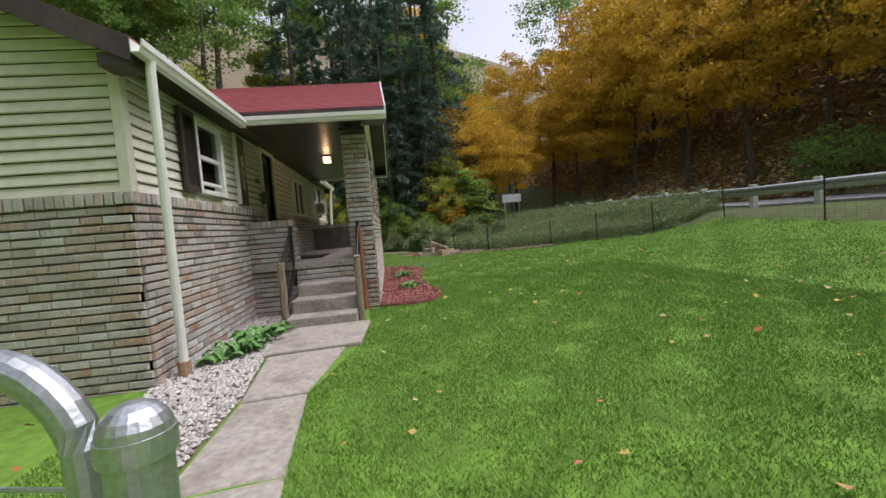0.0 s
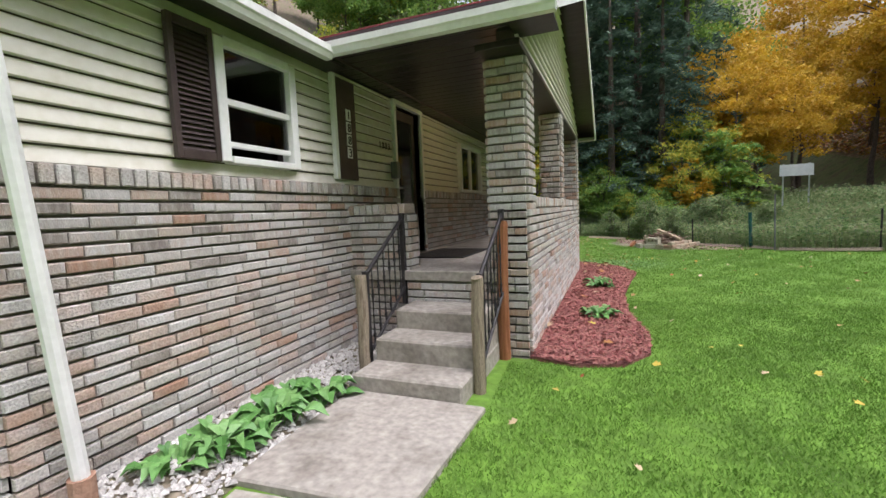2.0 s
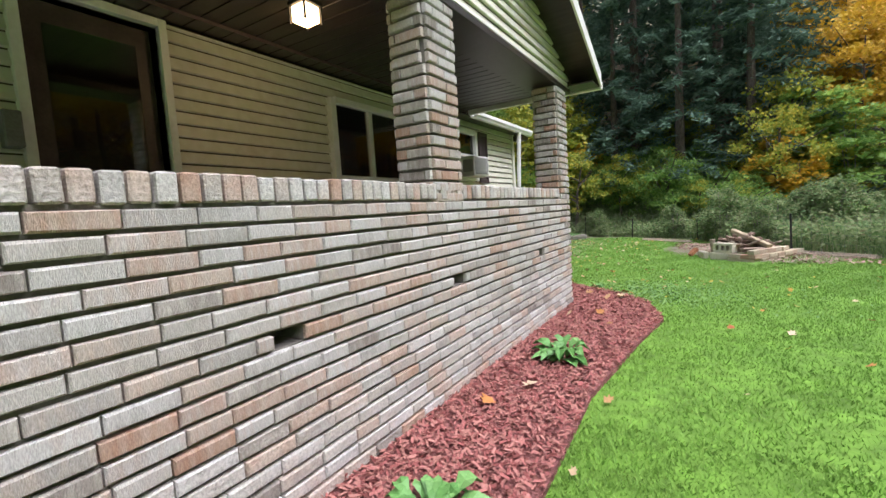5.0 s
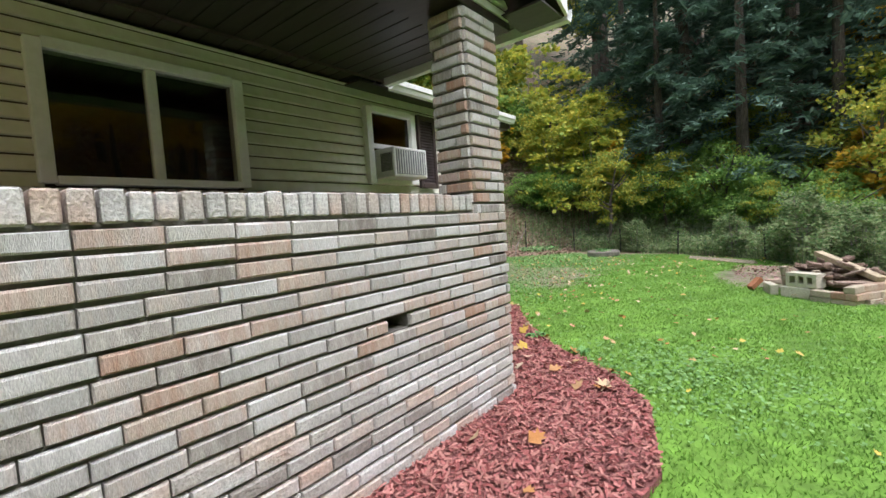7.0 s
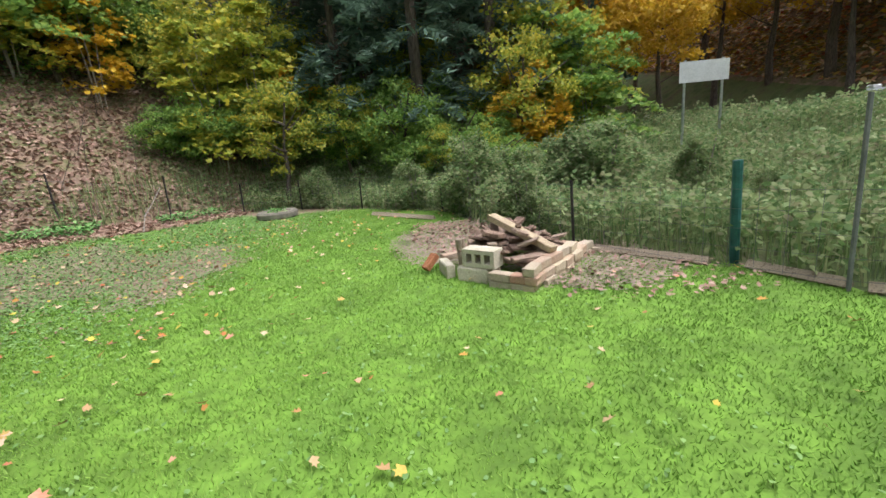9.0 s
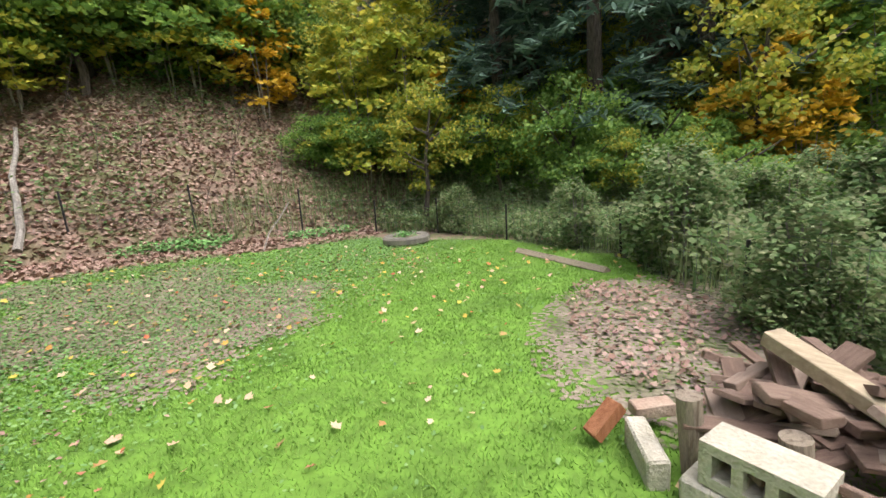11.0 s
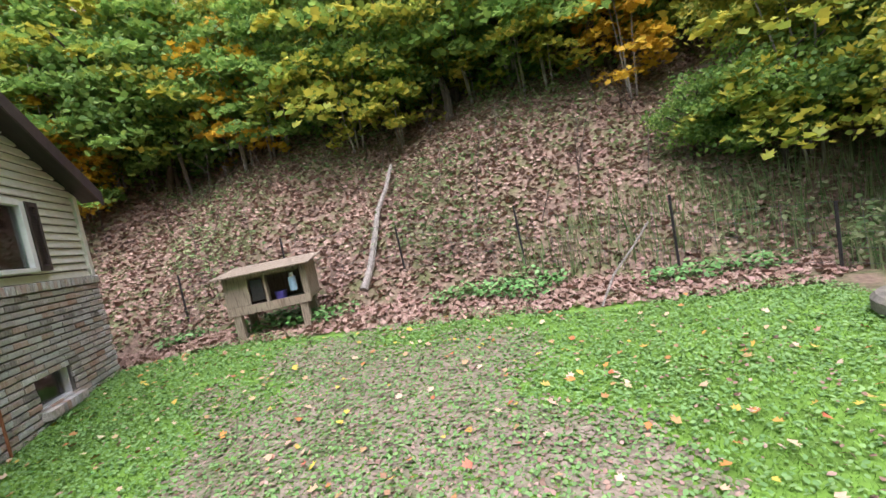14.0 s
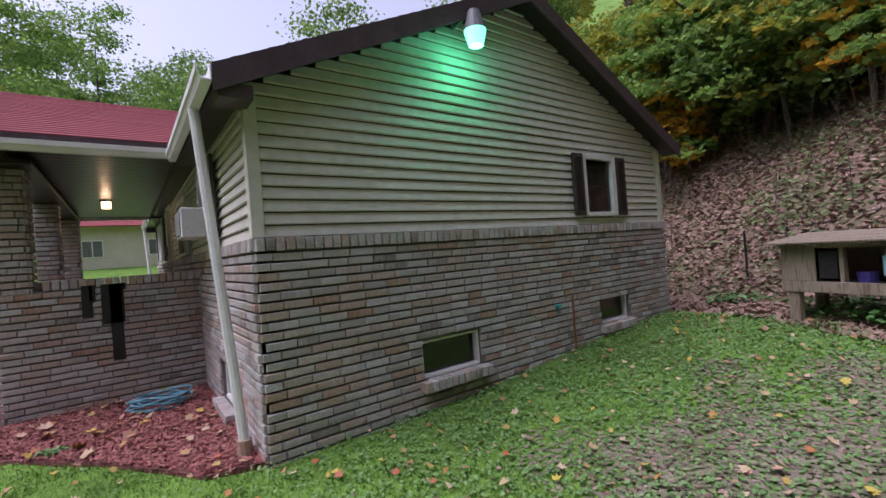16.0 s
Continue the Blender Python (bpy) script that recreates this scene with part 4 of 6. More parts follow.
for x, y, k, s in ((-9, 42, 3, 1.5), (-4, 46, 3, 1.6), (1, 45, 4, 1.7), (5.5, 44, 4, 1.5), (-13, 38, 3, 1.4), (-16, 44, 0, 1.6), (-8, 52, 3, 1.7), (0, 54, 3, 1.8), (5, 52, 3, 1.6), (-20, 36, 3, 1.5), (9.5, 50, 3, 1.4), (3.0, 35, 0, 1.1), (6.5, 34, 2, 0.9)):
    plant(k, x, y, s, x * 19 + y * 3)
# slim maples along the wood's edge and tall weeds past the fence
for i in range(64):
    for _ in range(40):
        x, y = wood.uniform(-17, 3), wood.uniform(5, 30)
        if 3.6 < float(hill(x, y)) < 6.8 - 1.6 * (x > -6):
            break
    plant(wood.choice((8, 9, 9, 8, 9, 10)), x, y, wood.uniform(0.7, 1.35), wood.uniform(0, 360))
for x, y, k, s in ((-5.6, 26.4, 8, 1.0), (-4.6, 27.2, 8, 1.15), (-3.6, 27.6, 10, 0.9), (3.6, 26.6, 10, 1.1), (4.2, 25.9, 10, 0.8), (4.8, 27.4, 9, 1.1), (5.6, 26.6, 9, 0.9), (2.6, 26.0, 9, 0.5), (0.6, 26.3, 9, 0.42), (-1.6, 26.6, 9, 0.45), (5.4, 28.6, 8, 1.3)):
    plant(k, x, y, s, x * 61 + y * 5)
for i in range(54):
    x, y = wood.uniform(-3.6, 6.2), wood.uniform(18.8, 26.0)
    if not bool(inside(x, y, YARD)) and toe(x, y) < 0.6:
        plant(11, x, y, wood.uniform(0.5, 0.95) + 0.35 * (1.5 < x < 4 and 20 < y < 24), wood.uniform(0, 360))
# woods to the south, behind the first steps
for x, y, k, s in ((-14, -8, 3, 1.2), (-6, -22, 3, 1.2), (3, -26, 0, 1.3), (10, -22, 3, 1.2), (17, -16, 0, 1.2), (-12, -18, 0, 1.2), (0, -36, 3, 1.6), (9, -38, 3, 1.7), (18, -34, 1, 1.8), (-9, -36, 0, 1.7), (27, -28, 3, 1.7), (14, -46, 2, 1.7), (4, -48, 0, 1.9), (24, -44, 3, 1.9)):
    plant(k, x, y, s, x * 23 + y * 7)


def ground_points(k, x0, x1, y0, y1, keep):
    x, y = rng.uniform(x0, x1, k), rng.uniform(y0, y1, k)
    ok = keep(x, y)
    x, y = x[ok], y[ok]
    return np.stack([x, y, ground(x, y)], 1)


# dry leaves on the bank
def bank_green(x, y):
    """How green the bank is: patches of low plants, more of them up the slope."""
    return np.sin(x * 1.3 + 0.6 * y) + np.sin(y * 1.7 - x * 0.4) + 0.6 * np.sin(3.1 * x - 2.3 * y) + 0.3 * (toe(x, y) - 3.4)


p = ground_points(150000, -17, 1, 8, 31, lambda x, y: (toe(x, y) > -1.2) & (hill(x, y) < 8) & (x < -4.2))
tagged(scatter("bank_leaves", p + np.array([0, 0, 0.025]), 0.082, DRYLEAF, MAPLE, 0.6), "dry brown and pink fallen leaves on the bank", "leaves", kind="stuff")
p = ground_points(100000, -17, 2, 8, 31, lambda x, y: (toe(x, y) > -0.2) & (hill(x, y) < 9) & (bank_green(x, y) + rng.normal(0, 0.8, x.shape) > 0.35))
p[:, 2] += rng.uniform(0.02, 0.32, len(p))
tagged(scatter("bank_plants", p, 0.085, L_WEED, LEAF, 0.6), "low green plants among the bank leaves", "plants", kind="stuff")
p = ground_points(30000, -10, -4, 16, 24.5, lambda x, y: (np.abs(toe(x, y) + 0.35 + 0.2 * np.sin(3 * x)) < 0.3) & (np.sin(2.3 * x + 1.1 * y) > -0.3))
p[:, 2] += rng.uniform(0.02, 0.2, len(p))
tagged(scatter("toe_ivy", p, 0.07, HOSTA, LEAF, 0.5), "bright green ivy along the foot of the bank", "plants", kind="stuff")
p = ground_points(60000, 15.5, 34, 2, 60, lambda x, y: x > 17.2 - 0.0 * y)
tagged(scatter("roadside_leaves", p + np.array([0, 0, 0.05]), 0.24, FALLEN, LEAF, 0.5), "fallen autumn leaves on the slope over the road", "leaves", kind="stuff")

# rough weeds beyond the yard fence
def weed_zone(x, y):
    return ~inside(x, y, YARD) & (hill(x, y) < 2.5) & (x > -4.5) & (y > 12) & (x + 0.06 * (y - 10) < 10.9)
p = ground_points(230000, -5, 12, 12, 34, weed_zone)
hgt = 0.15 + 0.28 * (0.5 + 0.5 * np.sin(p[:, 0] * 1.7 + p[:, 1] * 1.1)) + 0.25 * np.clip(np.sin(p[:, 0] * 3.7 - p[:, 1] * 2.9) * np.sin(p[:, 0] * 2.1 + p[:, 1] * 4.3), 0, 1) + 0.12 * sstep(-1, 3, p[:, 0])
p[:, 2] += hgt * rng.uniform(0.0, 1.25, len(p)) ** 0.7
tagged(scatter("weeds", p, 0.075, L_WEED, LEAF, 0.8), "tall tangled green weeds beyond the fence", "weeds", kind="stuff")
p = ground_points(60000, -7.5, 12, 12, 30, lambda x, y: weed_zone(x, y) | ((hill(x, y) > 0) & (hill(x, y) < 1.2) & (x > -7)))
k = len(p)
ln = rng.uniform(0.25, 0.8, k)[:, None]
top = p + np.concatenate([rng.normal(0, 0.12, (k, 2)), np.ones((k, 1))], 1) * ln
sd = np.concatenate([rng.normal(0, 0.006, (k, 2)), np.zeros((k, 1))], 1)
tagged(arrays("weed_stalks", np.stack([p - sd, p + sd, top], 1), 3, L_WEED), "thin weed stalks beyond the fence", "weeds", kind="stuff")

# road with guard rail
RP = [(13.2, -30), (12.8, -5), (12.6, 6), (12.2, 14), (11.4, 22), (11.0, 30), (12.5, 40), (15, 50)]
def road_mesh(off0, off1, lift, bm=None):
    bm = bm or bmesh.new()
    prev = None
    for i in range(len(RP) - 1):
        for s in range(8):
            t = s / 8
            x = RP[i][0] * (1 - t) + RP[i + 1][0] * t
            y = RP[i][1] * (1 - t) + RP[i + 1][1] * t
            zc = gz(x - 1.6, y)
            row = [bm.verts.new((x + off0, y, zc + lift)), bm.verts.new((x + off1, y, zc + lift)), bm.verts.new((x + off1, y, zc - 0.6)), bm.verts.new((x + off0, y, zc - 0.6))]
            if prev:
                for q in range(4):
                    w = (q + 1) % 4
                    bm.faces.new((prev[q], prev[w], row[w], row[q]))
            prev = row
    bmesh.ops.recalc_face_normals(bm, faces=bm.faces)
    return bm
structure("road", road_mesh(-0.6, 5.4, 0.08), ASPHALT, "pale grey asphalt road climbing past the yard", "road")
rail = thing("guard_rail", (12, 8, gz(12, 8)), "galvanised steel guard rail on grey wooden posts", "guard rail")
gp = []
for i in range(16):
    y = -6 + i * 1.95
    x = 11.6 - 0.0 * y - 0.06 * max(0, y - 6)
    z = gz(x, y)
    part("post", box_bm((x - 0.09, y - 0.09, z - 0.3), (x + 0.09, y + 0.09, z + 0.72), 0.015), SIGNBACK, rail, "weathered grey post")
    gp.append((x - 0.12, y, z))
for a, b in zip(gp, gp[1:]):
    bm = bmesh.new()
    prof = [(0, 0.36), (-0.05, 0.40), (-0.05, 0.46), (0, 0.50), (-0.05, 0.54), (-0.05, 0.60), (0, 0.64), (0.006, 0.64), (0.006, 0.36)]
    ra = [bm.verts.new((a[0] + q[0], a[1], a[2] + q[1])) for q in prof]
    rb = [bm.verts.new((b[0] + q[0], b[1], b[2] + q[1])) for q in prof]
    for i in range(len(prof)):
        w = (i + 1) % len(prof)
        bm.faces.new((ra[i], ra[w], rb[w], rb[i]))
    part("rail_beam", bm, STEEL, rail)

# ---- walk, beds and gravel ----
def slab(pts, z1, z0=0.2, bev=0.012):
    bm = prism_bm(pts, 2, z0, z1)
    top = [ed for ed in bm.edges if all(v.co.z > z1 - 0.01 for v in ed.verts)]
    bmesh.ops.bevel(bm, geom=top, offset=bev, segments=1, affect="EDGES")
    return bm


walkway = tagged(new("walkway"), "pale concrete slab path to the steps", "path", kind="structure")
for pts, z in (([(-1.42, 4.22), (-0.38, 4.30), (-0.32, 5.44), (-1.44, 5.44)], 0.50), ([(-1.22, 2.95), (-0.72, 3.0), (-0.55, 4.27), (-1.35, 4.19)], 0.475),
               ([(-1.22, 1.72), (-0.62, 1.80), (-0.72, 2.98), (-1.22, 2.93)], 0.465), ([(-1.1, -0.6), (-0.35, -0.5), (-0.62, 1.78), (-1.2, 1.70)], 0.465), ([(-0.8, -3), (0.6, -3), (0.6, -0.6), (-0.9, -0.62)], 0.462)):
    part("slab", slab(pts, z), CONCRETE, walkway)

BED = [(-0.215, 6.62), (0.2, 6.5), (0.62, 6.62), (0.86, 7.0), (0.9, 7.6), (0.72, 8.6), (0.68, 9.8), (0.8, 11.0), (0.95, 12.1), (0.72, 12.9), (0.36, 13.35), (-0.45, 13.95), (-1.1, 14.65), (-1.5, 15.2), (-1.75, 15.6), (-2.17, 15.7), (-2.17, 12.7), (-0.215, 12.7)]
mulch = structure("mulch_bed", prism_bm(BED, 2, 0.3, 0.485), MULCHSOIL, "red-brown wood mulch bed along the porch wall", "mulch")
p = ground_points(75000, -2.2, 1.05, 6.4, 15.8, lambda x, y: inside(x, y, BED))
p[:, 2] = 0.488 + rng.uniform(0, 0.03, len(p))
tagged(scatter("mulch_chips", p, 0.036, CHIP, [(-0.6, -0.14, 0), (0.5, -0.2, 0.05), (0.62, 0.12, 0), (-0.5, 0.18, 0.06)], 0.45), "loose red-brown mulch chips", "mulch", kind="stuff")
GRAVEL = [(-2.17, 3.45), (-1.95, 2.6), (-1.25, 1.8), (-1.24, 3.0), (-1.38, 4.2), (-1.46, 5.3), (-1.48, 6.62), (-2.17, 6.62)]
structure("gravel_bed", prism_bm(GRAVEL, 2, 0.3, 0.462), DIRT, "narrow bed of white gravel against the house", "gravel")
p = ground_points(9000, -2.2, -1.2, 1.7, 6.6, lambda x, y: inside(x, y, GRAVEL))
k = min(len(p), 4200)
c = p[:k].copy()
c[:, 2] = 0.468 + rng.uniform(0, 0.02, k)
base = np.array([(1, 0, 0), (0, 1, 0), (-1, 0, 0), (0, -1, 0), (0, 0, 0.75), (0, 0, -0.6)], float)
tri = np.array([(0, 1, 4), (1, 2, 4), (2, 3, 4), (3, 0, 4), (1, 0, 5), (2, 1, 5), (3, 2, 5), (0, 3, 5)])
sv = c[:, None, :] + base[None] * rng.uniform(0.012, 0.03, (k, 1, 1)) * rng.uniform(0.7, 1.3, (k, 6, 3))
me = bpy.data.meshes.new("gravel_stones")
me.from_pydata(sv.reshape(-1, 3).tolist(), [], (tri[None] + 6 * np.arange(k)[:, None, None]).reshape(-1, 3).tolist())
me.materials.append(STONE)
tagged(new("gravel_stones", me), "small white limestone chippings", "gravel", kind="stuff")

# ---- grass, clover and fallen leaves ----
HOUSE = [(XE + 0.02, YS - 0.02), (XE + 0.02, YN + 0.03), (XW, YN + 0.03), (XW, YS - 0.02)]
PATHS = [[(-1.1, -0.6), (-0.35, -0.5), (-0.62, 1.78), (-0.72, 3.0), (-0.40, 4.25), (-0.32, 5.44), (-0.40, 6.65), (-1.5, 6.65), (-1.44, 4.2), (-1.22, 1.72)], BED, GRAVEL, HOUSE, [(-2.2, 6.5), (-0.2, 6.5), (-0.2, 12.8), (-2.2, 12.8)]]


def lawn(x, y):
    ok = inside(x, y, YARD) & (toe(x, y) < -1.1 + 0.25 * np.sin(2.1 * x + y))
    ok &= np.hypot((x - 1.5) / 1.1, (y - 19.7) / 1.5) + 0.2 * np.sin(4 * x + 3 * y) > 0.9
    for q in PATHS:
        ok &= ~inside(x, y, q)
    return ok


def blades(name, k, x0, x1, y0, y1, hgt, wid, keep, material, label):
    p = ground_points(k, x0, x1, y0, y1, keep)
    p[:, 2] += 0.0
    n = len(p)
    a = rng.uniform(0, 2 * np.pi, n)
    s = np.stack([np.cos(a), np.sin(a), 0 * a], 1) * wid
    h = (hgt * rng.uniform(0.5, 1.3, n))[:, None]
    lean = np.concatenate([rng.normal(0, 0.55, (n, 2)), np.ones((n, 1))], 1)
    return tagged(arrays(name, np.stack([p - s, p + s, p + lean * h], 1), 3, material), label, "grass", kind="stuff")


thin = lambda x, y: lawn(x, y) & (rng.uniform(0, 1, x.shape) > 0.8 * patch_mask(x, y)) & (rng.uniform(0, 1, x.shape) > 0.55 * sstep(-2.5, -5, x) * sstep(15, 17, y))
blades("lawn_grass", 480000, -2.2, 5.5, -0.5, 9.5, 0.027, 0.0045, thin, BLADE, "short mown bright green grass")
blades("lawn_grass", 520000, -9.5, 4.6, 9.5, 24.0, 0.028, 0.005, thin, BLADE, "short mown bright green grass")
blades("lawn_grass", 130000, 4.6, 10, -0.5, 17.0, 0.03, 0.008, thin, BLADE, "short mown bright green grass")
p = ground_points(190000, -10, 3, 12.5, 24.0, lambda x, y: lawn(x, y) & (rng.uniform(0, 1, x.shape) < np.clip(0.9 * sstep(-1.0, -4, x) * (1 - 0.25 * patch_mask(x, y)) + 0.03 + 0.8 * np.exp(-((x - 0.7) ** 2 + (y - 13.6) ** 2) / 0.6), 0, 1)))
p[:, 2] += rng.uniform(0.01, 0.05, len(p))
tagged(scatter("clover_leaves", p, 0.031, CLOVER, LEAF, 0.35), "low clover and ground ivy in the lawn", "clover", kind="stuff")
p = ground_points(8500, -10, 9, -0.5, 23.0, lambda x, y: lawn(x, y) & (rng.uniform(0, 1, x.shape) < 0.10 + 0.75 * sstep(11, 16, y) * sstep(3, -3, x)))
p[:, 2] += 0.045
tagged(scatter("fallen_leaves", p, 0.062, FALLEN, MAPLE, 0.35), "scattered brown, orange and yellow fallen leaves", "leaves", kind="stuff")
p = ground_points(5200, 0.1, 4.2, 16.6, 21.8, lambda x, y: inside(x, y, YARD) & ((np.hypot((x - 1.5) / 1.15, (y - 19.8) / 1.5) < 0.9 + 0.2 * np.sin(5 * x + 2 * y)) | ((x > 2.4) & (rng.uniform(0, 1, x.shape) < 0.5))))
p[:, 2] += 0.04
tagged(scatter("pit_leaves", p, 0.05, DRYLEAF, MAPLE, 0.4), "brown leaves drifted round the fire pit", "leaves", kind="stuff")
p = ground_points(9000, -8, -1.5, 16.5, 22.5, lambda x, y: lawn(x, y) & (rng.uniform(0, 1, x.shape) < 0.25 + 0.6 * patch_mask(x, y)))
p[:, 2] += 0.022
tagged(scatter("leaf_crumbs", p, 0.035, DRYLEAF, LEAF, 0.4), "crumbled brown leaves on the worn ground", "leaves", kind="stuff")
p = ground_points(420, -2.1, 1.0, 6.4, 15.8, lambda x, y: inside(x, y, BED) & ((y > 12.8) | (rng.uniform(0, 1, x.shape) < 0.15)))
p[:, 2] = 0.53
tagged(scatter("bed_leaves", p, 0.10, FALLEN, MAPLE, 0.3), "fallen leaves on the mulch", "leaves", kind="stuff")


def leafy_plant(name, x, y, z, n, size, label, seed, upright=0.5):
    r = random.Random(seed)
    t = thing(name, (x, y, z), label, "plant", "bed plants")
    for i in range(n):
        a = r.uniform(0, 6.28)
        ln = size * r.uniform(0.6, 1.2)
        d = Vector((math.cos(a), math.sin(a), 0))
        sd = Vector((-d.y, d.x, 0)) * ln * 0.32
        b = Vector((x, y, z)) + d * r.uniform(0, size * 0.7)
        up = r.uniform(0.3, 1.0) * upright * size * 1.6
        m1, tip = b + d * ln * 0.45 + Vector((0, 0, up)), b + d * ln + Vector((0, 0, up * 0.55))
        bm = bmesh.new()
        v = [bm.verts.new(q) for q in (b, b + d * ln * 0.2 - sd * 0.4 + Vector((0, 0, up * 0.7)), m1 - sd, m1 + d * ln * 0.25 - sd * 0.6, tip, m1 + d * ln * 0.25 + sd * 0.6, m1 + sd, b + d * ln * 0.2 + sd * 0.4 + Vector((0, 0, up * 0.7)))]
        c0, c1 = bm.verts.new(b + d * ln * 0.2 + Vector((0, 0, up * 0.6))), bm.verts.new(m1 - Vector((0, 0, ln * 0.06)))
        for f in ((v[0], v[1], c0), (v[0], c0, v[7]), (v[1], v[2], c1, c0), (v[7], c0, c1, v[6]), (v[2], v[3], c1), (v[6], c1, v[5]), (v[3], v[4], c1), (v[5], c1, v[4])):
            bm.faces.new(f)
        part("leaf", bm, HOSTA, t)
    return t


for i, (x, y, s) in enumerate(((-1.72, 4.45, 0.22), (-1.66, 4.8, 0.24), (-1.75, 5.1, 0.22), (-1.6, 5.25, 0.2), (-1.85, 4.2, 0.18))):
    leafy_plant("hosta_plant", x, y, 0.46, 26, s, "broad-leaved green hosta in the gravel bed", 40 + i)
for i, (x, y, s) in enumerate(((0.34, 8.26, 0.17), (0.30, 10.45, 0.2), (-0.1, 13.75, 0.075), (-0.75, 14.1, 0.08))):
    leafy_plant("bed_plant", x, y, 0.485, 30, s, "low green leafy plant growing in red mulch", 60 + i)

# ---- handrails ----
def twisted(name, a, b, parent):
    a, b = Vector(a), Vector(b)
    bm = bmesh.new()
    prev = None
    n = 16
    for i in range(n + 1):
        f = i / n
        c = a.lerp(b, f)
        w = 0.008 + 0.007 * max(0, math.sin(f * math.pi * 4)) ** 2
        ang = f * 6 * math.pi
        row = [bm.verts.new(c + Vector((w * math.cos(ang + q * math.pi / 2), w * math.sin(ang + q * math.pi / 2), 0))) for q in range(4)]
        if prev:
            for q in range(4):
                bm.faces.new((prev[q], prev[(q + 1) % 4], row[(q + 1) % 4], row[q]))
        prev = row
    part(name, bm, IRON, parent)


def post_bm(x, y, z0, z1, r, seed):
    g = random.Random(seed)
    bm = tube_bm([(x + g.uniform(-0.006, 0.006), y + g.uniform(-0.006, 0.006), z0 + (z1 - z0) * f) for f in (0, 0.3, 0.6, 0.97, 1)], r, 10, r2=r * 0.92)
    for v in bm.verts:
        v.co.x += g.uniform(-0.003, 0.003); v.co.y += g.uniform(-0.003, 0.003)
    return bm


for x, sx in ((-1.51, -1), (-0.455, 1)):
    h = thing("handrail", (x, 5.8, 0.5), "black wrought-iron handrail with twisted balusters", "handrail", "step handrails")
    a0, a1 = Vector((x, 5.84, 1.36)), Vector((x + 0.01, 6.60, 1.86))
    part("top_rail", tube_bm([a0 + Vector((0, -0.05, -0.03)), a0, a1], 0.02, 8), IRON, h)
    part("bottom_rail", tube_bm([a0 - Vector((0, 0, 0.72)), a1 - Vector((0, 0, 0.72))], 0.016, 8), IRON, h)
    part("iron_post", box_bm((x - 0.024, 5.82, 0.47), (x + 0.024, 5.868, 1.40), 0.005), IRON, h)
    part("iron_post", box_bm((x - 0.024, 6.57, 0.95), (x + 0.024, 6.618, 1.90), 0.005), IRON, h)
    for i in range(6):
        f = (i + 1) / 7
        q = a0.lerp(a1, f)
        twisted("baluster", q - Vector((0, 0, 0.72)), q, h)
    tagged(part("wooden_post", post_bm(x, 5.765, 0.42, 1.38, 0.052, 3 + sx), OLDWOOD), "weathered grey round wooden post beside the steps", "post", "wooden posts")
tagged(part("wooden_post", post_bm(-0.45, 6.665 - 0.075, 0.42, 1.78, 0.058, 9), REDWOOD), "reddish brown round wooden post against the pillar", "post", "wooden posts")

# ---- gate ----
gx, gy = -0.243, -0.03
gate_post = thing("gate_post", (gx, gy, 0.45), "galvanised steel gate post with a domed cap", "post")
part("tube", tube_bm([(gx, gy, 0.3), (gx, gy, 1.51)], 0.032, 20), STEEL, gate_post)
bm = tube_bm([(gx, gy, 1.492), (gx, gy, 1.516)], 0.0375, 20)
part("band", bm, STEEL, gate_post)
bm = bmesh.new()
bmesh.ops.create_uvsphere(bm, u_segments=20, v_segments=10, radius=0.036, matrix=Matrix.Translation((gx, gy, 1.514)) @ Matrix.Diagonal((1, 1, 0.95, 1)))
part("dome_cap", bm, STEEL, gate_post)
gate = thing("wire_gate", (-0.5, -0.02, 0.45), "galvanised tube gate with an arched corner and wire mesh", "gate")
ga = Vector((-0.325, 0.018, 0)); gd = Vector((-0.98, 0.2, 0)).normalized()
arc = [ga + Vector((0, 0, 0.55)), ga + Vector((0, 0, 1.46))] + [ga + gd * (0.12 - 0.12 * math.cos(t)) + Vector((0, 0, 1.46 + 0.125 * math.sin(t))) for t in np.linspace(0.2, math.pi / 2, 8)] + [ga + gd * 0.95 + Vector((0, 0, 1.585))]
part("gate_frame", tube_bm(arc, 0.022, 14), STEEL, gate)
part("gate_frame", tube_bm([ga + Vector((0, 0, 0.55)), ga + gd * 0.95 + Vector((0, 0, 0.55)), ga + gd * 0.95 + Vector((0, 0, 1.585))], 0.022, 14), STEEL, gate)
for i in range(1, 6):
    part("mesh_wire", tube_bm([ga + gd * 0.155 * i + Vector((0, 0, 0.56)), ga + gd * (0.155 * i) + Vector((0, 0, 1.53))], 0.004, 6), STEEL, gate)
for i in range(1, 8):
    part("mesh_wire", tube_bm([ga + Vector((0, 0, 0.56 + i * 0.125)), ga + gd * 0.47 + Vector((0, 0, 0.58 + i * 0.125)), ga + gd * 0.95 + Vector((0, 0, 0.56 + i * 0.125))], 0.003, 6), STEEL, gate)

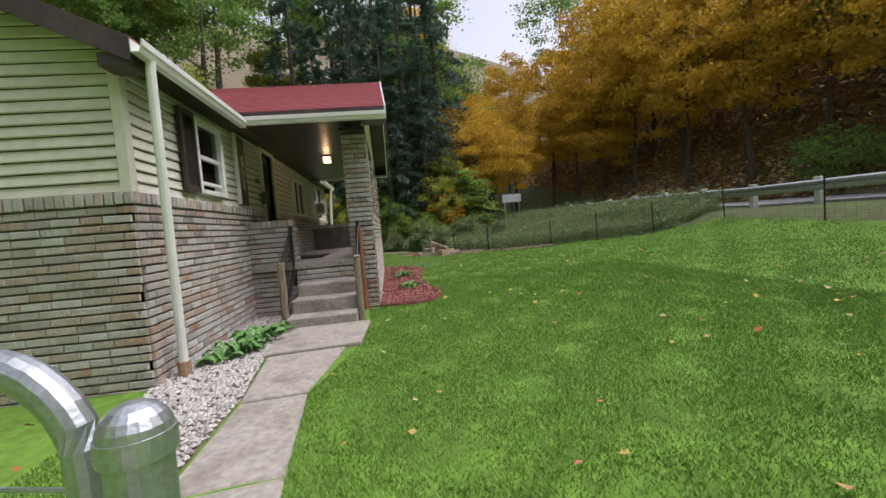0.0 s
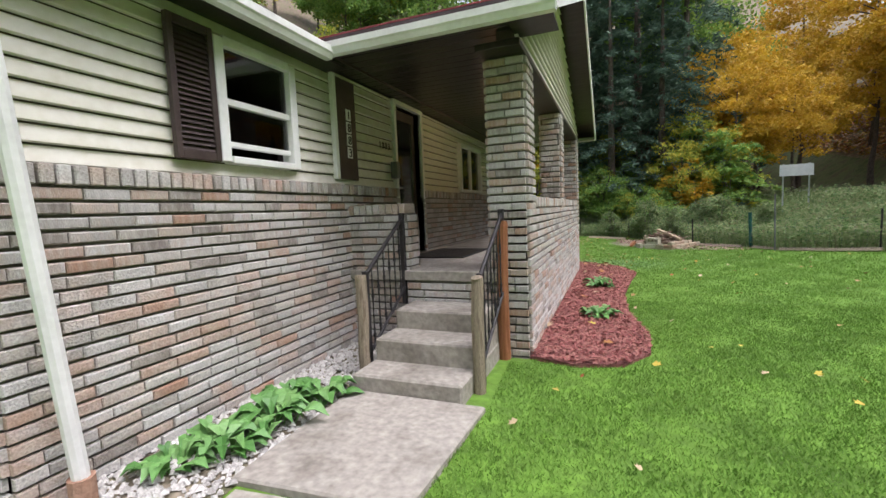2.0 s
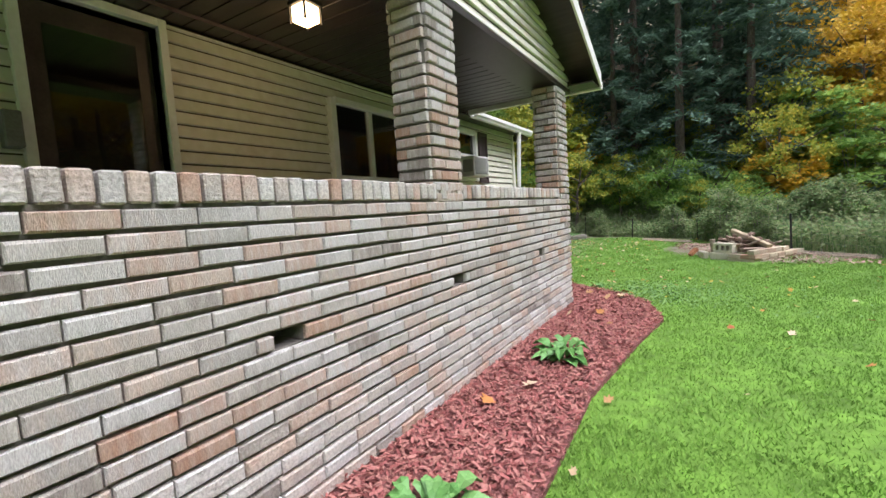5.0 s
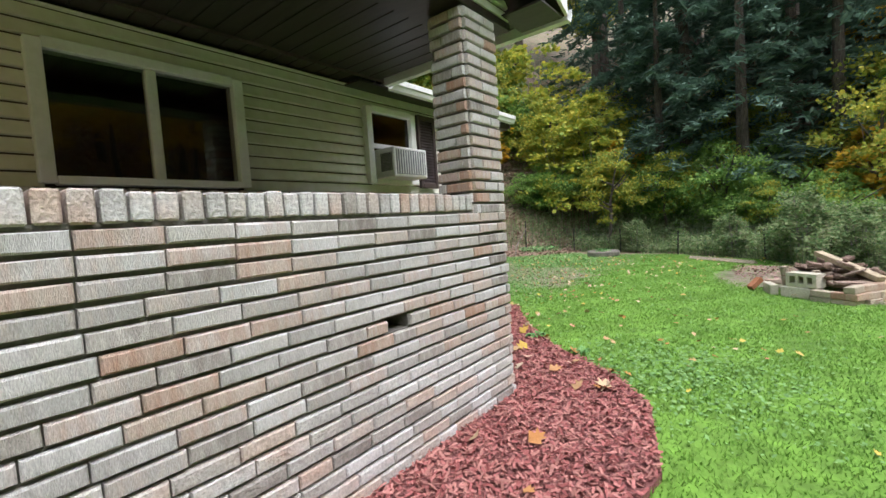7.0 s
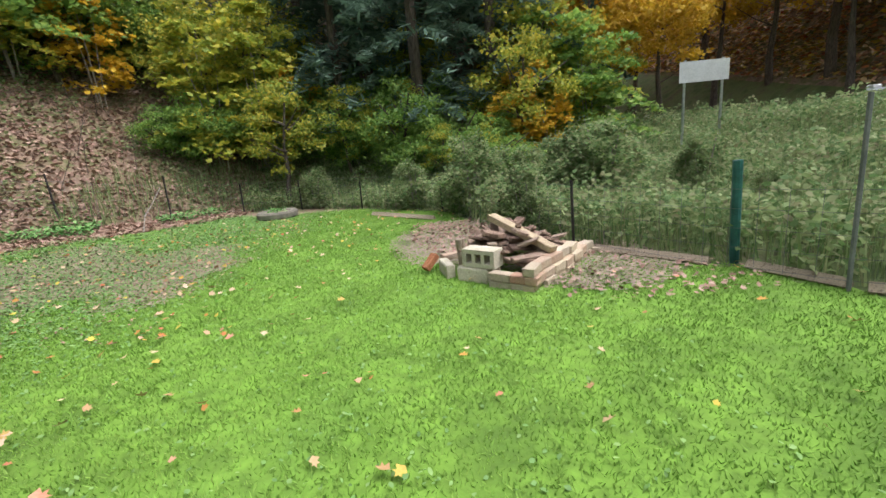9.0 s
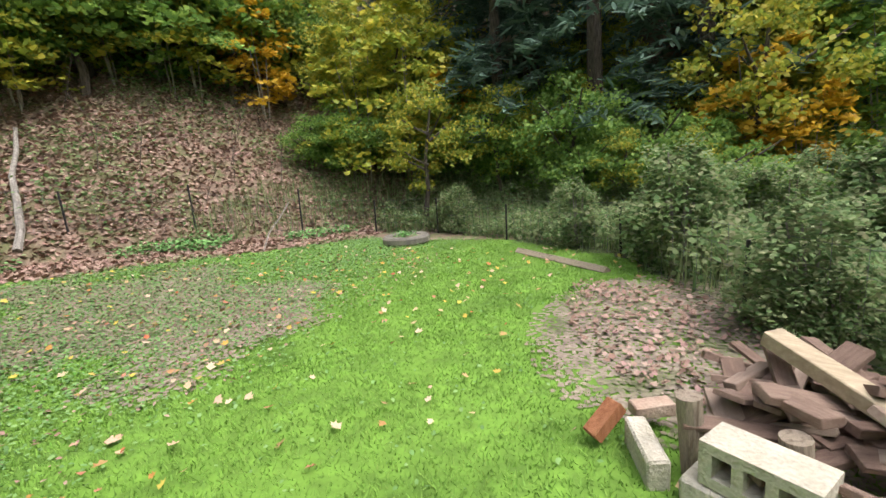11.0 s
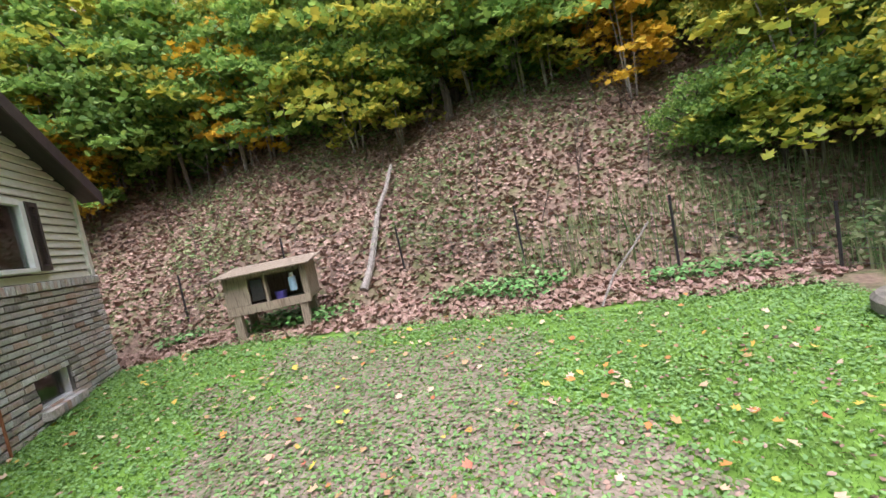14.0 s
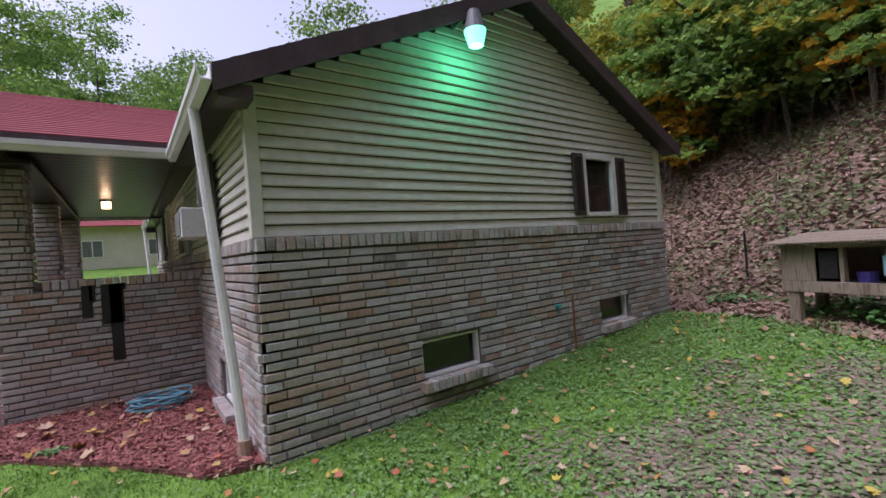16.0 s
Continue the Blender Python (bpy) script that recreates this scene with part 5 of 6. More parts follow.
# ---- yard fence ----
fence = thing("yard_fence", (0, 20, 0.5), "thin dark metal posts with wire fencing round the yard", "fence")
FP = [(9.55, 5.0, 1.0), (9.7, 8.0, 1.05), (9.8, 11, 1.05), (8.6, 12.6, 1.0), (7.4, 14.1, 1.0), (6.1, 15.2, 0.95), (4.5, 16.45, 1.5), (2.9, 18.55, 0.86), (2.1, 20.0, 0.7), (1.1, 22.4, 0.75), (-1.0, 23.9, 0.7), (-2.9, 24.9, 0.8), (-4.4, 24.6, 0.8), (-5.75, 23.6, 1.05), (-7.0, 21.9, 0.95), (-8.13, 20.24, 0.75), (-9.3, 18.3, 0.9), (-10.0, 16.4, 0.9)]
tops = []
for i, (x, y, h) in enumerate(FP):
    z = gz(x, y)
    lx, ly = wood.uniform(-0.03, 0.03), wood.uniform(-0.03, 0.03)
    part("post", tube_bm([(x, y, z - 0.2), (x + lx, y + ly, z + h)], 0.019, 6), GREY if i == 6 else IRON, fence)
    tops.append(Vector((x, y, z)))
for a, b in zip(tops, tops[1:]):
    bm = bmesh.new()
    n = max(2, int((b - a).length / 0.22))
    for j in range(5):
        tube_bm([a + Vector((0, 0, 0.08 + j * 0.18)), a.lerp(b, 0.5) + Vector((0, 0, 0.06 + j * 0.18)), b + Vector((0, 0, 0.08 + j * 0.18))], 0.0022, 3, bm)
    for j in range(1, n):
        q = a.lerp(b, j / n)
        tube_bm([q + Vector((0, 0, 0.05)), q + Vector((0, 0, 0.82))], 0.002, 3, bm)
    part("wire_panel", bm, GREY, fence)
gpz = gz(4.05, 17.3)
green = thing("green_post", (4.2, 17.4, gpz), "dark green steel post by the lawn edge", "post")
part("tube", tube_bm([(4.2, 17.4, gpz - 0.2), (4.16, 17.4, gpz + 1.02)], 0.045, 10), GREENPAINT, green)
for a, b in (((4.2, 17.2), (4.55, 16.5)), ((3.95, 17.4), (2.95, 18.45)), ((4.6, 16.4), (6.1, 15.1)), ((0.95, 21.5), (-0.5, 22.75))):
    d = Vector((b[0] - a[0], b[1] - a[1], 0)).normalized()
    s = Vector((-d.y, d.x, 0)) * 0.06
    za, zb = gz(*a), gz(*b)
    bm = tube_bm([(a[0], a[1], za + 0.02), ((a[0] + b[0]) / 2, (a[1] + b[1]) / 2, gz((a[0] + b[0]) / 2, (a[1] + b[1]) / 2) + 0.02), (b[0], b[1], zb + 0.02)], 0.065, 4)
    tagged(part("edging_timber", bm, OLDWOOD), "weathered grey timber edging the lawn", "timber", "lawn edging")

# ---- rubble fire pit with scrap wood ----
pit = pose(1.50, 17.53, gz(1.6, 17.6) - 0.03, 0, 0, -34)
def loose(name, size, at, turn, material, label, cat, tilt=(0, 0), group="fire pit"):
    bm = box_bm([-s / 2 for s in size], [s / 2 for s in size], min(size) * 0.09)
    g = random.Random(hash((at[0] * 100 // 1, at[1] * 100 // 1)) & 255)
    for v in bm.verts:
        v.co += Vector((g.uniform(-1, 1), g.uniform(-1, 1), g.uniform(-1, 1))) * min(size) * 0.05
    ob = part(name, bm, material)
    ob.matrix_basis = pit @ pose(*at, tilt[0], tilt[1], turn)
    return tagged(ob, label, cat, group)


def holed_block(at, turn, label):
    bm = slab_with_holes(0.39, -0.095, 0.095, 0.19, [(0.05, 0.12, -0.05, 0.05), (0.16, 0.23, -0.05, 0.05), (0.27, 0.34, -0.05, 0.05)])
    ob = part("concrete_block", bm, BLOCK)
    ob.matrix_basis = pit @ pose(at[0], at[1], at[2], 0, 0, turn)
    return tagged(ob, label, "block", "fire pit")


holed_block((-0.06, 0.02, 0.285), 0, "pale concrete block with three holes laid on its side")
loose("concrete_block", (0.39, 0.19, 0.19), (0.06, 0.1, 0.085), 2, BLOCK, "pale concrete block at the front of the fire pit", "block")
loose("concrete_block", (0.36, 0.10, 0.18), (-0.36, 0.14, 0.09), 140, BLOCK, "pale concrete block on edge", "block")
loose("brick_loose", (0.22, 0.10, 0.07), (-0.6, 0.15, 0.15), 80, REDWOOD, "leaning red brick beside the blocks", "brick", (0, -38))
loose("brick_loose", (0.22, 0.10, 0.07), (-0.5, 0.42, 0.16), 60, FIREBRICK, "tan brick on the rubble ring", "brick")
pr = random.Random(21)
for i in range(7):
    for lv in range(3 if i < 5 else 2):
        loose("brick_loose", (0.24, 0.12, 0.085), (0.76 + 0.01 * i + pr.uniform(-0.035, 0.035), 0.04 + i * 0.225, 0.05 + lv * 0.09), 90 + pr.uniform(-9, 9), FIREBRICK, "tan and red bricks stacked round the fire pit", "brick")
for i, x in enumerate((0.42, 0.66)):
    for lv in range(2):
        loose("brick_loose", (0.24, 0.12, 0.085), (x, -0.02 + pr.uniform(-0.02, 0.02), 0.05 + lv * 0.09), pr.uniform(-6, 6), FIREBRICK, "tan bricks stacked round the fire pit", "brick")
for i in range(5):
    loose("brick_loose", (0.24, 0.12, 0.085), (-0.2 + i * 0.26, 1.5, 0.06 + 0.04 * (i % 2)), pr.uniform(-12, 12), FIREBRICK, "pale stones and bricks at the back of the fire pit", "brick")
loose("pale_plank", (0.95, 0.12, 0.075), (0.33, 0.64, 0.45), -16, PLANK, "long pale squared timber lying across the pile", "timber", (0, 17))
for i in range(84):
    ln = pr.uniform(0.22, 0.55)
    x, y = pr.uniform(-0.2, 0.62), pr.uniform(0.22, 1.3)
    mound = 0.46 * max(0.0, 1 - math.hypot((x - 0.15) / 0.75, (y - 0.7) / 0.9))
    loose("scrap_wood", (ln, pr.uniform(0.05, 0.13), pr.uniform(0.018, 0.045)), (x, y, 0.06 + mound * pr.uniform(0.5, 1.1) + 0.08 * pr.random()), pr.uniform(0, 180), SPLIT, "split brown and grey scrap timber in a heap", "wood", (pr.uniform(-20, 20), pr.uniform(-24, 24)))
for x, y, h in ((-0.18, 0.24, 0.42), (0.19, 0.30, 0.38)):
    ob = part("round_post_end", tube_bm([(0, 0, 0), (0, 0, h)], 0.055, 12), OLDWOOD)
    ob.matrix_basis = pit @ pose(x, y, 0.02, 4, -3, 0)
    tagged(ob, "cut-off round grey wooden post standing in the pile", "wood", "fire pit")

# ---- rabbit hutch ----
hz = gz(-7.9, 18.1)
HM = pose(-7.78, 17.55, hz, 0, 0, 78)
hutch = thing("animal_hutch", (-7.9, 18.1, hz), "weathered wooden animal hutch on thick posts", "hutch")
def hp(nm, lo, hi, material=OLDWOOD, bev=0.006, label=""):
    bm = box_bm(lo, hi, bev)
    bmesh.ops.transform(bm, matrix=HM, verts=bm.verts)
    return part(nm, bm, material, hutch, label)
for x, y in ((0.06, 0.06), (1.02, 0.06), (0.06, 0.62), (1.02, 0.62)):
    hp("leg", (x - 0.055, y - 0.055, -0.1), (x + 0.055, y + 0.055, 0.42))
hp("floor_board", (-0.05, 0.0, 0.42), (1.15, 0.7, 0.46))
hp("front_rail", (-0.05, -0.02, 0.37), (1.15, 0.0, 0.50))
hp("back_panel", (-0.05, 0.68, 0.46), (1.15, 0.70, 0.98))
hp("side_panel", (-0.05, 0.0, 0.46), (-0.03, 0.68, 0.95))
hp("side_panel", (1.13, 0.0, 0.46), (1.15, 0.68, 0.95))
hp("front_panel", (-0.03, 0.0, 0.50), (0.30, 0.02, 0.92))
hp("divider", (0.52, 0.0, 0.46), (0.56, 0.1, 0.92))
hp("corner_post", (1.06, 0.0, 0.46), (1.13, 0.05, 0.92))
hp("head_rail", (-0.03, 0.0, 0.88), (1.13, 0.03, 0.95))
hp("wire_door", (0.33, 0.012, 0.54), (0.50, 0.018, 0.84), IRON, 0)
for i in range(7):
    bm = box_bm((-0.15, -0.16 + i * 0.145, 0), (1.25, -0.02 + i * 0.145, 0.022), 0.004)
    bmesh.ops.transform(bm, matrix=HM @ Matrix.Translation((0, 0, 0.955 + 0.02 * 0)) @ pose(0, 0, 0, 5, 0, 0) @ Matrix.Translation((0, 0, 0.012 * (i % 2) * 0.3)), verts=bm.verts)
    part("roof_board", bm, OLDWOOD, hutch)
tub = thing("plastic_tub", HM @ Vector((0.72, 0.18, 0.46)), "purple plastic tub inside the hutch", "tub")
part("bowl", tube_bm([HM @ Vector((0.68, 0.2, 0.461)), HM @ Vector((0.68, 0.2, 0.60))], 0.075, 14, r2=0.095), PURPLE, tub)
bot = thing("water_bottle", HM @ Vector((0.92, 0.05, 0.55)), "pale blue plastic water bottle hung in the hutch", "bottle")
part("flask", tube_bm([HM @ Vector((0.92, 0.05, 0.58)), HM @ Vector((0.92, 0.05, 0.78))], 0.055, 12), PALEBLUE, bot)
part("cap", tube_bm([HM @ Vector((0.92, 0.05, 0.78)), HM @ Vector((0.92, 0.05, 0.84))], 0.03, 10), WHITE, bot)

# ---- tyre planter, log, stick ----
tx, ty = -3.05, 23.6
tyre = tagged(new("tyre_planter"), "old tyre laid flat as a planter on the grass", "tyre")
tyre.matrix_basis = Matrix.Translation((tx, ty, gz(tx, ty)))
bm = bmesh.new()
rings = []
for i in range(28):
    a = 2 * math.pi * i / 28
    row = []
    for rr, zz in ((0.28, 0.03), (0.45, 0.0), (0.49, 0.05), (0.49, 0.14), (0.45, 0.18), (0.32, 0.17), (0.28, 0.14)):
        row.append(bm.verts.new((tx + rr * math.cos(a), ty + rr * math.sin(a), gz(tx, ty) + zz)))
    rings.append(row)
for i in range(28):
    u, v = rings[i], rings[(i + 1) % 28]
    for q in range(7):
        w = (q + 1) % 7
        bm.faces.new((u[q], v[q], v[w], u[w]))
bmesh.ops.recalc_face_normals(bm, faces=bm.faces)
part("tread", bm, RUBBER, tyre)
part("soil", tube_bm([(tx, ty, gz(tx, ty) + 0.02), (tx, ty, gz(tx, ty) + 0.15)], 0.31, 20), DIRT, tyre)
p = np.stack([tx + rng.normal(0, 0.13, 160), ty + rng.normal(0, 0.13, 160), gz(tx, ty) + rng.uniform(0.15, 0.24, 160)], 1)
tagged(scatter("planter_weeds", p, 0.06, HOSTA, LEAF, 0.5), "small weeds growing in the tyre planter", "plants", kind="stuff")
pts = [(-8.2, 19.5), (-8.45, 19.72), (-8.9, 19.95), (-9.45, 20.2), (-9.9, 20.55), (-10.43, 20.86)]
tagged(part("fallen_log", tube_bm([(x, y, gz(x, y) + 0.07 + 0.05 * i) for i, (x, y) in enumerate(pts)], 0.07, 8, r2=0.035), PALEBARK), "pale bare fallen log leaning up the bank", "log")
pts = [(-5.25, 21.9), (-5.4, 22.25), (-5.35, 22.55), (-5.3, 22.8)]
tagged(part("bent_stick", tube_bm([(x, y, gz(x, y) + 0.03 + 0.28 * i) for i, (x, y) in enumerate(pts)], 0.014, 6), PALEBARK), "pale bent stick standing in the leaves", "stick")
twig = random.Random(8)
for i in range(42):
    for _ in range(40):
        x, y = twig.uniform(-15, -4), twig.uniform(12, 27)
        if 0.8 < float(hill(x, y)) < 5.5:
            break
    z = gz(x, y)
    bm = bmesh.new()
    h = twig.uniform(0.5, 1.4)
    tip = Vector((x + twig.uniform(-0.5, 0.5), y + twig.uniform(-0.5, 0.5), z + h))
    tube_bm([(x, y, z - 0.05), tip], 0.010, 5, bm, 0.004)
    for q in range(4):
        s = Vector((x, y, z)).lerp(tip, twig.uniform(0.4, 0.9))
        tube_bm([s, s + Vector((twig.uniform(-0.3, 0.3), twig.uniform(-0.3, 0.3), twig.uniform(0.1, 0.4)))], 0.005, 4, bm, 0.002)
    tagged(part("bare_twig", bm, BARK), "thin bare twiggy stem on the bank", "twig", "bank twigs")

# ---- sign ----
sx, sy = 7.2, 23.7
sg = thing("road_sign", (sx, sy, gz(sx, sy)), "blank grey back of a road sign on two posts", "sign")
for d in (-0.42, 0.42):
    part("post", box_bm((sx + d - 0.025, sy + 0.0, gz(sx, sy) - 0.2), (sx + d + 0.025, sy + 0.04, 3.2), 0.003), STEEL, sg)
part("plate", box_bm((sx - 0.55, sy - 0.008, 2.72), (sx + 0.55, sy - 0.003, 3.17), 0.0), SIGNBACK, sg)

# ---- fittings on the house ----
ac = thing("air_conditioner", (XE, 13.52, 2.4), "white window air conditioner with a dark grille", "air conditioner")
part("casing", box_bm((XE - 0.12, 13.24, 2.385), (XE + 0.30, 13.80, 2.72), 0.012), PLASTIC, ac)
part("grille", box_bm((XE + 0.298, 13.28, 2.42), (XE + 0.306, 13.76, 2.69), 0.0), GREY, ac)
for i in range(12):
    part("fin", box_bm((XE + 0.304, 13.285 + i * 0.04, 2.425), (XE + 0.312, 13.297 + i * 0.04, 2.685)), PLASTIC, ac)
for i in range(9):
    part("side_louvre", box_bm((XE + 0.10 + i * 0.02, 13.233, 2.46), (XE + 0.11 + i * 0.02, 13.241, 2.66)), GREY, ac)
board = thing("number_board", (XE, 6.68, 2.3), "dark brown board with white house number tiles", "sign")
part("panel", box_bm((XE - 0.02, 6.50, 2.29), (XE + 0.02, 6.86, 3.36), 0.006), BROWN_AND_LAP_SHADE, board)
part("edge_strip", box_bm((XE - 0.02, 6.44, 2.29), (XE + 0.03, 6.495, 3.38), 0.004), WHITE, board)


def letters(text, size, at, material, parent, name="digit"):
    cu = bpy.data.curves.new(name, "FONT")
    cu.body, cu.size, cu.extrude, cu.align_x = text, size, 0.004, "CENTER"
    tmp = bpy.data.objects.new(name, cu)
    scene.collection.objects.link(tmp)
    me = bpy.data.meshes.new_from_object(tmp.evaluated_get(bpy.context.evaluated_depsgraph_get()))
    bpy.data.objects.remove(tmp)
    me.materials.clear(); me.materials.append(material)
    ob = new(name, me)
    ob.parent = parent
    ob.matrix_parent_inverse = parent.matrix_basis.inverted()
    ob.matrix_basis = Matrix.Translation(at) @ pose(0, 0, 0, 90, 0, 90)
    return ob


for i, ch in enumerate("1883"):
    z = 2.93 - i * 0.135
    part("tile", box_bm((XE + 0.021, 6.66, z), (XE + 0.028, 6.75, z + 0.12), 0.002), WHITE, board)
    letters(ch, 0.13, (XE + 0.031, 6.705, z + 0.014), IRON, board)
num = thing("house_number", (XE, 7.55, 2.75), "dark metal house number on the siding", "sign")
for i, ch in enumerate("1883"):
    letters(ch, 0.12, (XE - 0.012, 7.44 + i * 0.075, 2.73), IRON, num)
mb = thing("mail_box", (XE, 7.74, 2.45), "small grey metal letter box beside the door", "letter box")
part("body", box_bm((XE - 0.02, 7.70, 2.36), (XE + 0.08, 7.79, 2.58), 0.008), GREY, mb)
mat_ob = tagged(part("door_mat", box_bm((XE + 0.15, 7.7, 1.302), (XE + 0.95, 8.9, 1.316), 0.004), IRON), "dark door mat on the porch floor", "mat")

def lamp(at, energy, colour, r=0.05):
    d = bpy.data.lights.new("bulb", "POINT")
    d.energy, d.color, d.shadow_soft_size = energy, colour, r
    o = new("bulb", d)
    o.matrix_basis = Matrix.Translation(at)
LX, LY = -1.15, 9.2
pl = thing("porch_lamp", (LX, LY, 3.4), "small glass porch ceiling lamp glowing warm", "lamp")
part("base_plate", box_bm((LX - 0.09, LY - 0.09, 3.40), (LX + 0.09, LY + 0.09, 3.427), 0.005), IRON, pl)
part("shade", box_bm((LX - 0.075, LY - 0.075, 3.28), (LX + 0.075, LY + 0.075, 3.40), 0.012), ORANGE_LAMP, pl, "glowing amber glass shade")
for a in (-0.08, 0.08):
    for b in (-0.08, 0.08):
        part("cage_bar", box_bm((LX + a - 0.006, LY + b - 0.006, 3.27), (LX + a + 0.006, LY + b + 0.006, 3.40)), IRON, pl)
lamp((LX, LY, 3.22), 1.8, (1.0, 0.6, 0.28))
NX, NY = -4.36, YN + 0.34
yl = thing("yard_lamp", (NX, NY, 4.2), "security lamp with a glowing green glass lens", "lamp")
part("arm", tube_bm([(NX, YN - 0.02, 4.42), (NX, NY - 0.06, 4.45), (NX, NY, 4.42)], 0.018, 8), GREY, yl)
part("housing", tube_bm([(NX, NY, 4.44), (NX, NY, 4.34), (NX, NY, 4.24)], 0.06, 14, r2=0.115), GREY, yl)
part("lens", tube_bm([(NX, NY, 4.235), (NX, NY, 4.15), (NX, NY, 4.08)], 0.115, 16, r2=0.075), GREEN_LAMP, yl, "ribbed glowing green lens")
lamp((NX + 0.0, NY, 4.03), 5, (0.08, 1.0, 0.42))
fau = thing("garden_tap", (-5.68, YN, 1.2), "teal garden tap on a rusty pipe", "tap")
part("pipe", tube_bm([(-5.68, YN - 0.02, 1.2), (-5.68, YN + 0.07, 1.2), (-5.68, YN + 0.07, 1.14)], 0.014, 8), TEAL, fau)
part("wheel", tube_bm([(-5.68, YN + 0.06, 1.22), (-5.68, YN + 0.06, 1.25)], 0.045, 12), TEAL, fau)
part("supply_pipe", tube_bm([(-6.0, YN + 0.035, 1.32), (-6.0, YN + 0.035, 0.6)], 0.014, 8), REDWOOD, fau, "rusty upright pipe")
for q in ((n_(-3.6), n_(-4.5), 0.78, NORTH), (n_(-6.58), n_(-7.4), 0.84, NORTH), (e(13.8), e(14.65), 0.58, EAST)):
    for i in range(int((q[1] - q[0]) / 0.08)):
        ob = tagged(part("sill_brick", box_bm((q[0] + i * 0.08, -0.12, q[2] - 0.11), (q[0] + i * 0.08 + 0.068, 0.0, q[2] - 0.005), 0.008), BRICK, wall_north if q[3] is NORTH else wall_east))
        ob.matrix_basis = q[3]
hose = thing("garden_hose", (-1.55, 13.35, 0.5), "coiled blue garden hose on the mulch", "hose")
hp_ = []
hr = random.Random(3)
for i in range(90):
    a = i * 0.42
    hp_.append((-1.6 + (0.22 + 0.05 * math.sin(i * 0.7)) * math.cos(a) * 1.2, 13.4 + (0.22 + 0.05 * math.cos(i * 1.1)) * math.sin(a) * 0.8, 0.52 + 0.0015 * i + 0.02 * math.sin(i)))
part("coil", tube_bm(hp_, 0.012, 6), BLUEHOSE, hose)
for i, (x0, w, z0) in enumerate(((-0.98, 0.05, 1.55), (-1.32, 0.035, 1.85), (-1.22, 0.11, 1.45), (-1.25, 0.06, 1.0), (-1.03, 0.03, 1.75))):
    part("stain", box_bm((x0 - w, PY1 + 0.033, z0), (x0 + w, PY1 + 0.036, 1.93), 0), TAR, porch_north)

# ---- neighbours seen to the south ----
nb = thing("neighbour_house", (-3.5, -16, 0.4), "cream neighbouring house with a reddish roof", "house")
part("wall", box_bm((-9, -20, 0.2), (2.5, -15, 3.2)), HOUSE2, nb)
part("roof", prism_bm([(-20.6, 3.15), (-14.4, 3.15), (-17.5, 4.9)], 0, -9.4, 2.9), SHINGLE, nb)
for x in (-6.2, -3.2, 0.2):
    wv = part("window", box_bm((x - 0.55, -15.02, 1.2), (x + 0.55, -14.96, 2.3), 0.01), WHITE, nb)
    part("pane", box_bm((x - 0.48, -14.955, 1.27), (x - 0.03, -14.945, 2.23)), GREY, wv)
    part("pane", box_bm((x + 0.03, -14.955, 1.27), (x + 0.48, -14.945, 2.23)), GREY, wv)
nb.location.z += gz(-3, -15) - 0.5
car = thing("parked_car", (5.2, -9, 0.45), "dark blue parked car", "car")
part("body", prism_bm([(-11.2, 0.65), (-11.2, 1.15), (-10.3, 1.25), (-9.6, 1.75), (-8.0, 1.78), (-7.3, 1.3), (-6.9, 1.2), (-6.9, 0.65)], 0, 3.6, 5.3), CARPAINT, car)
for y in (-10.3, -7.8):
    for x in (3.56, 5.14):
        part("wheel", tube_bm([(x, y, 0.76), (x + 0.2, y, 0.76)], 0.32, 18), RUBBER, car)
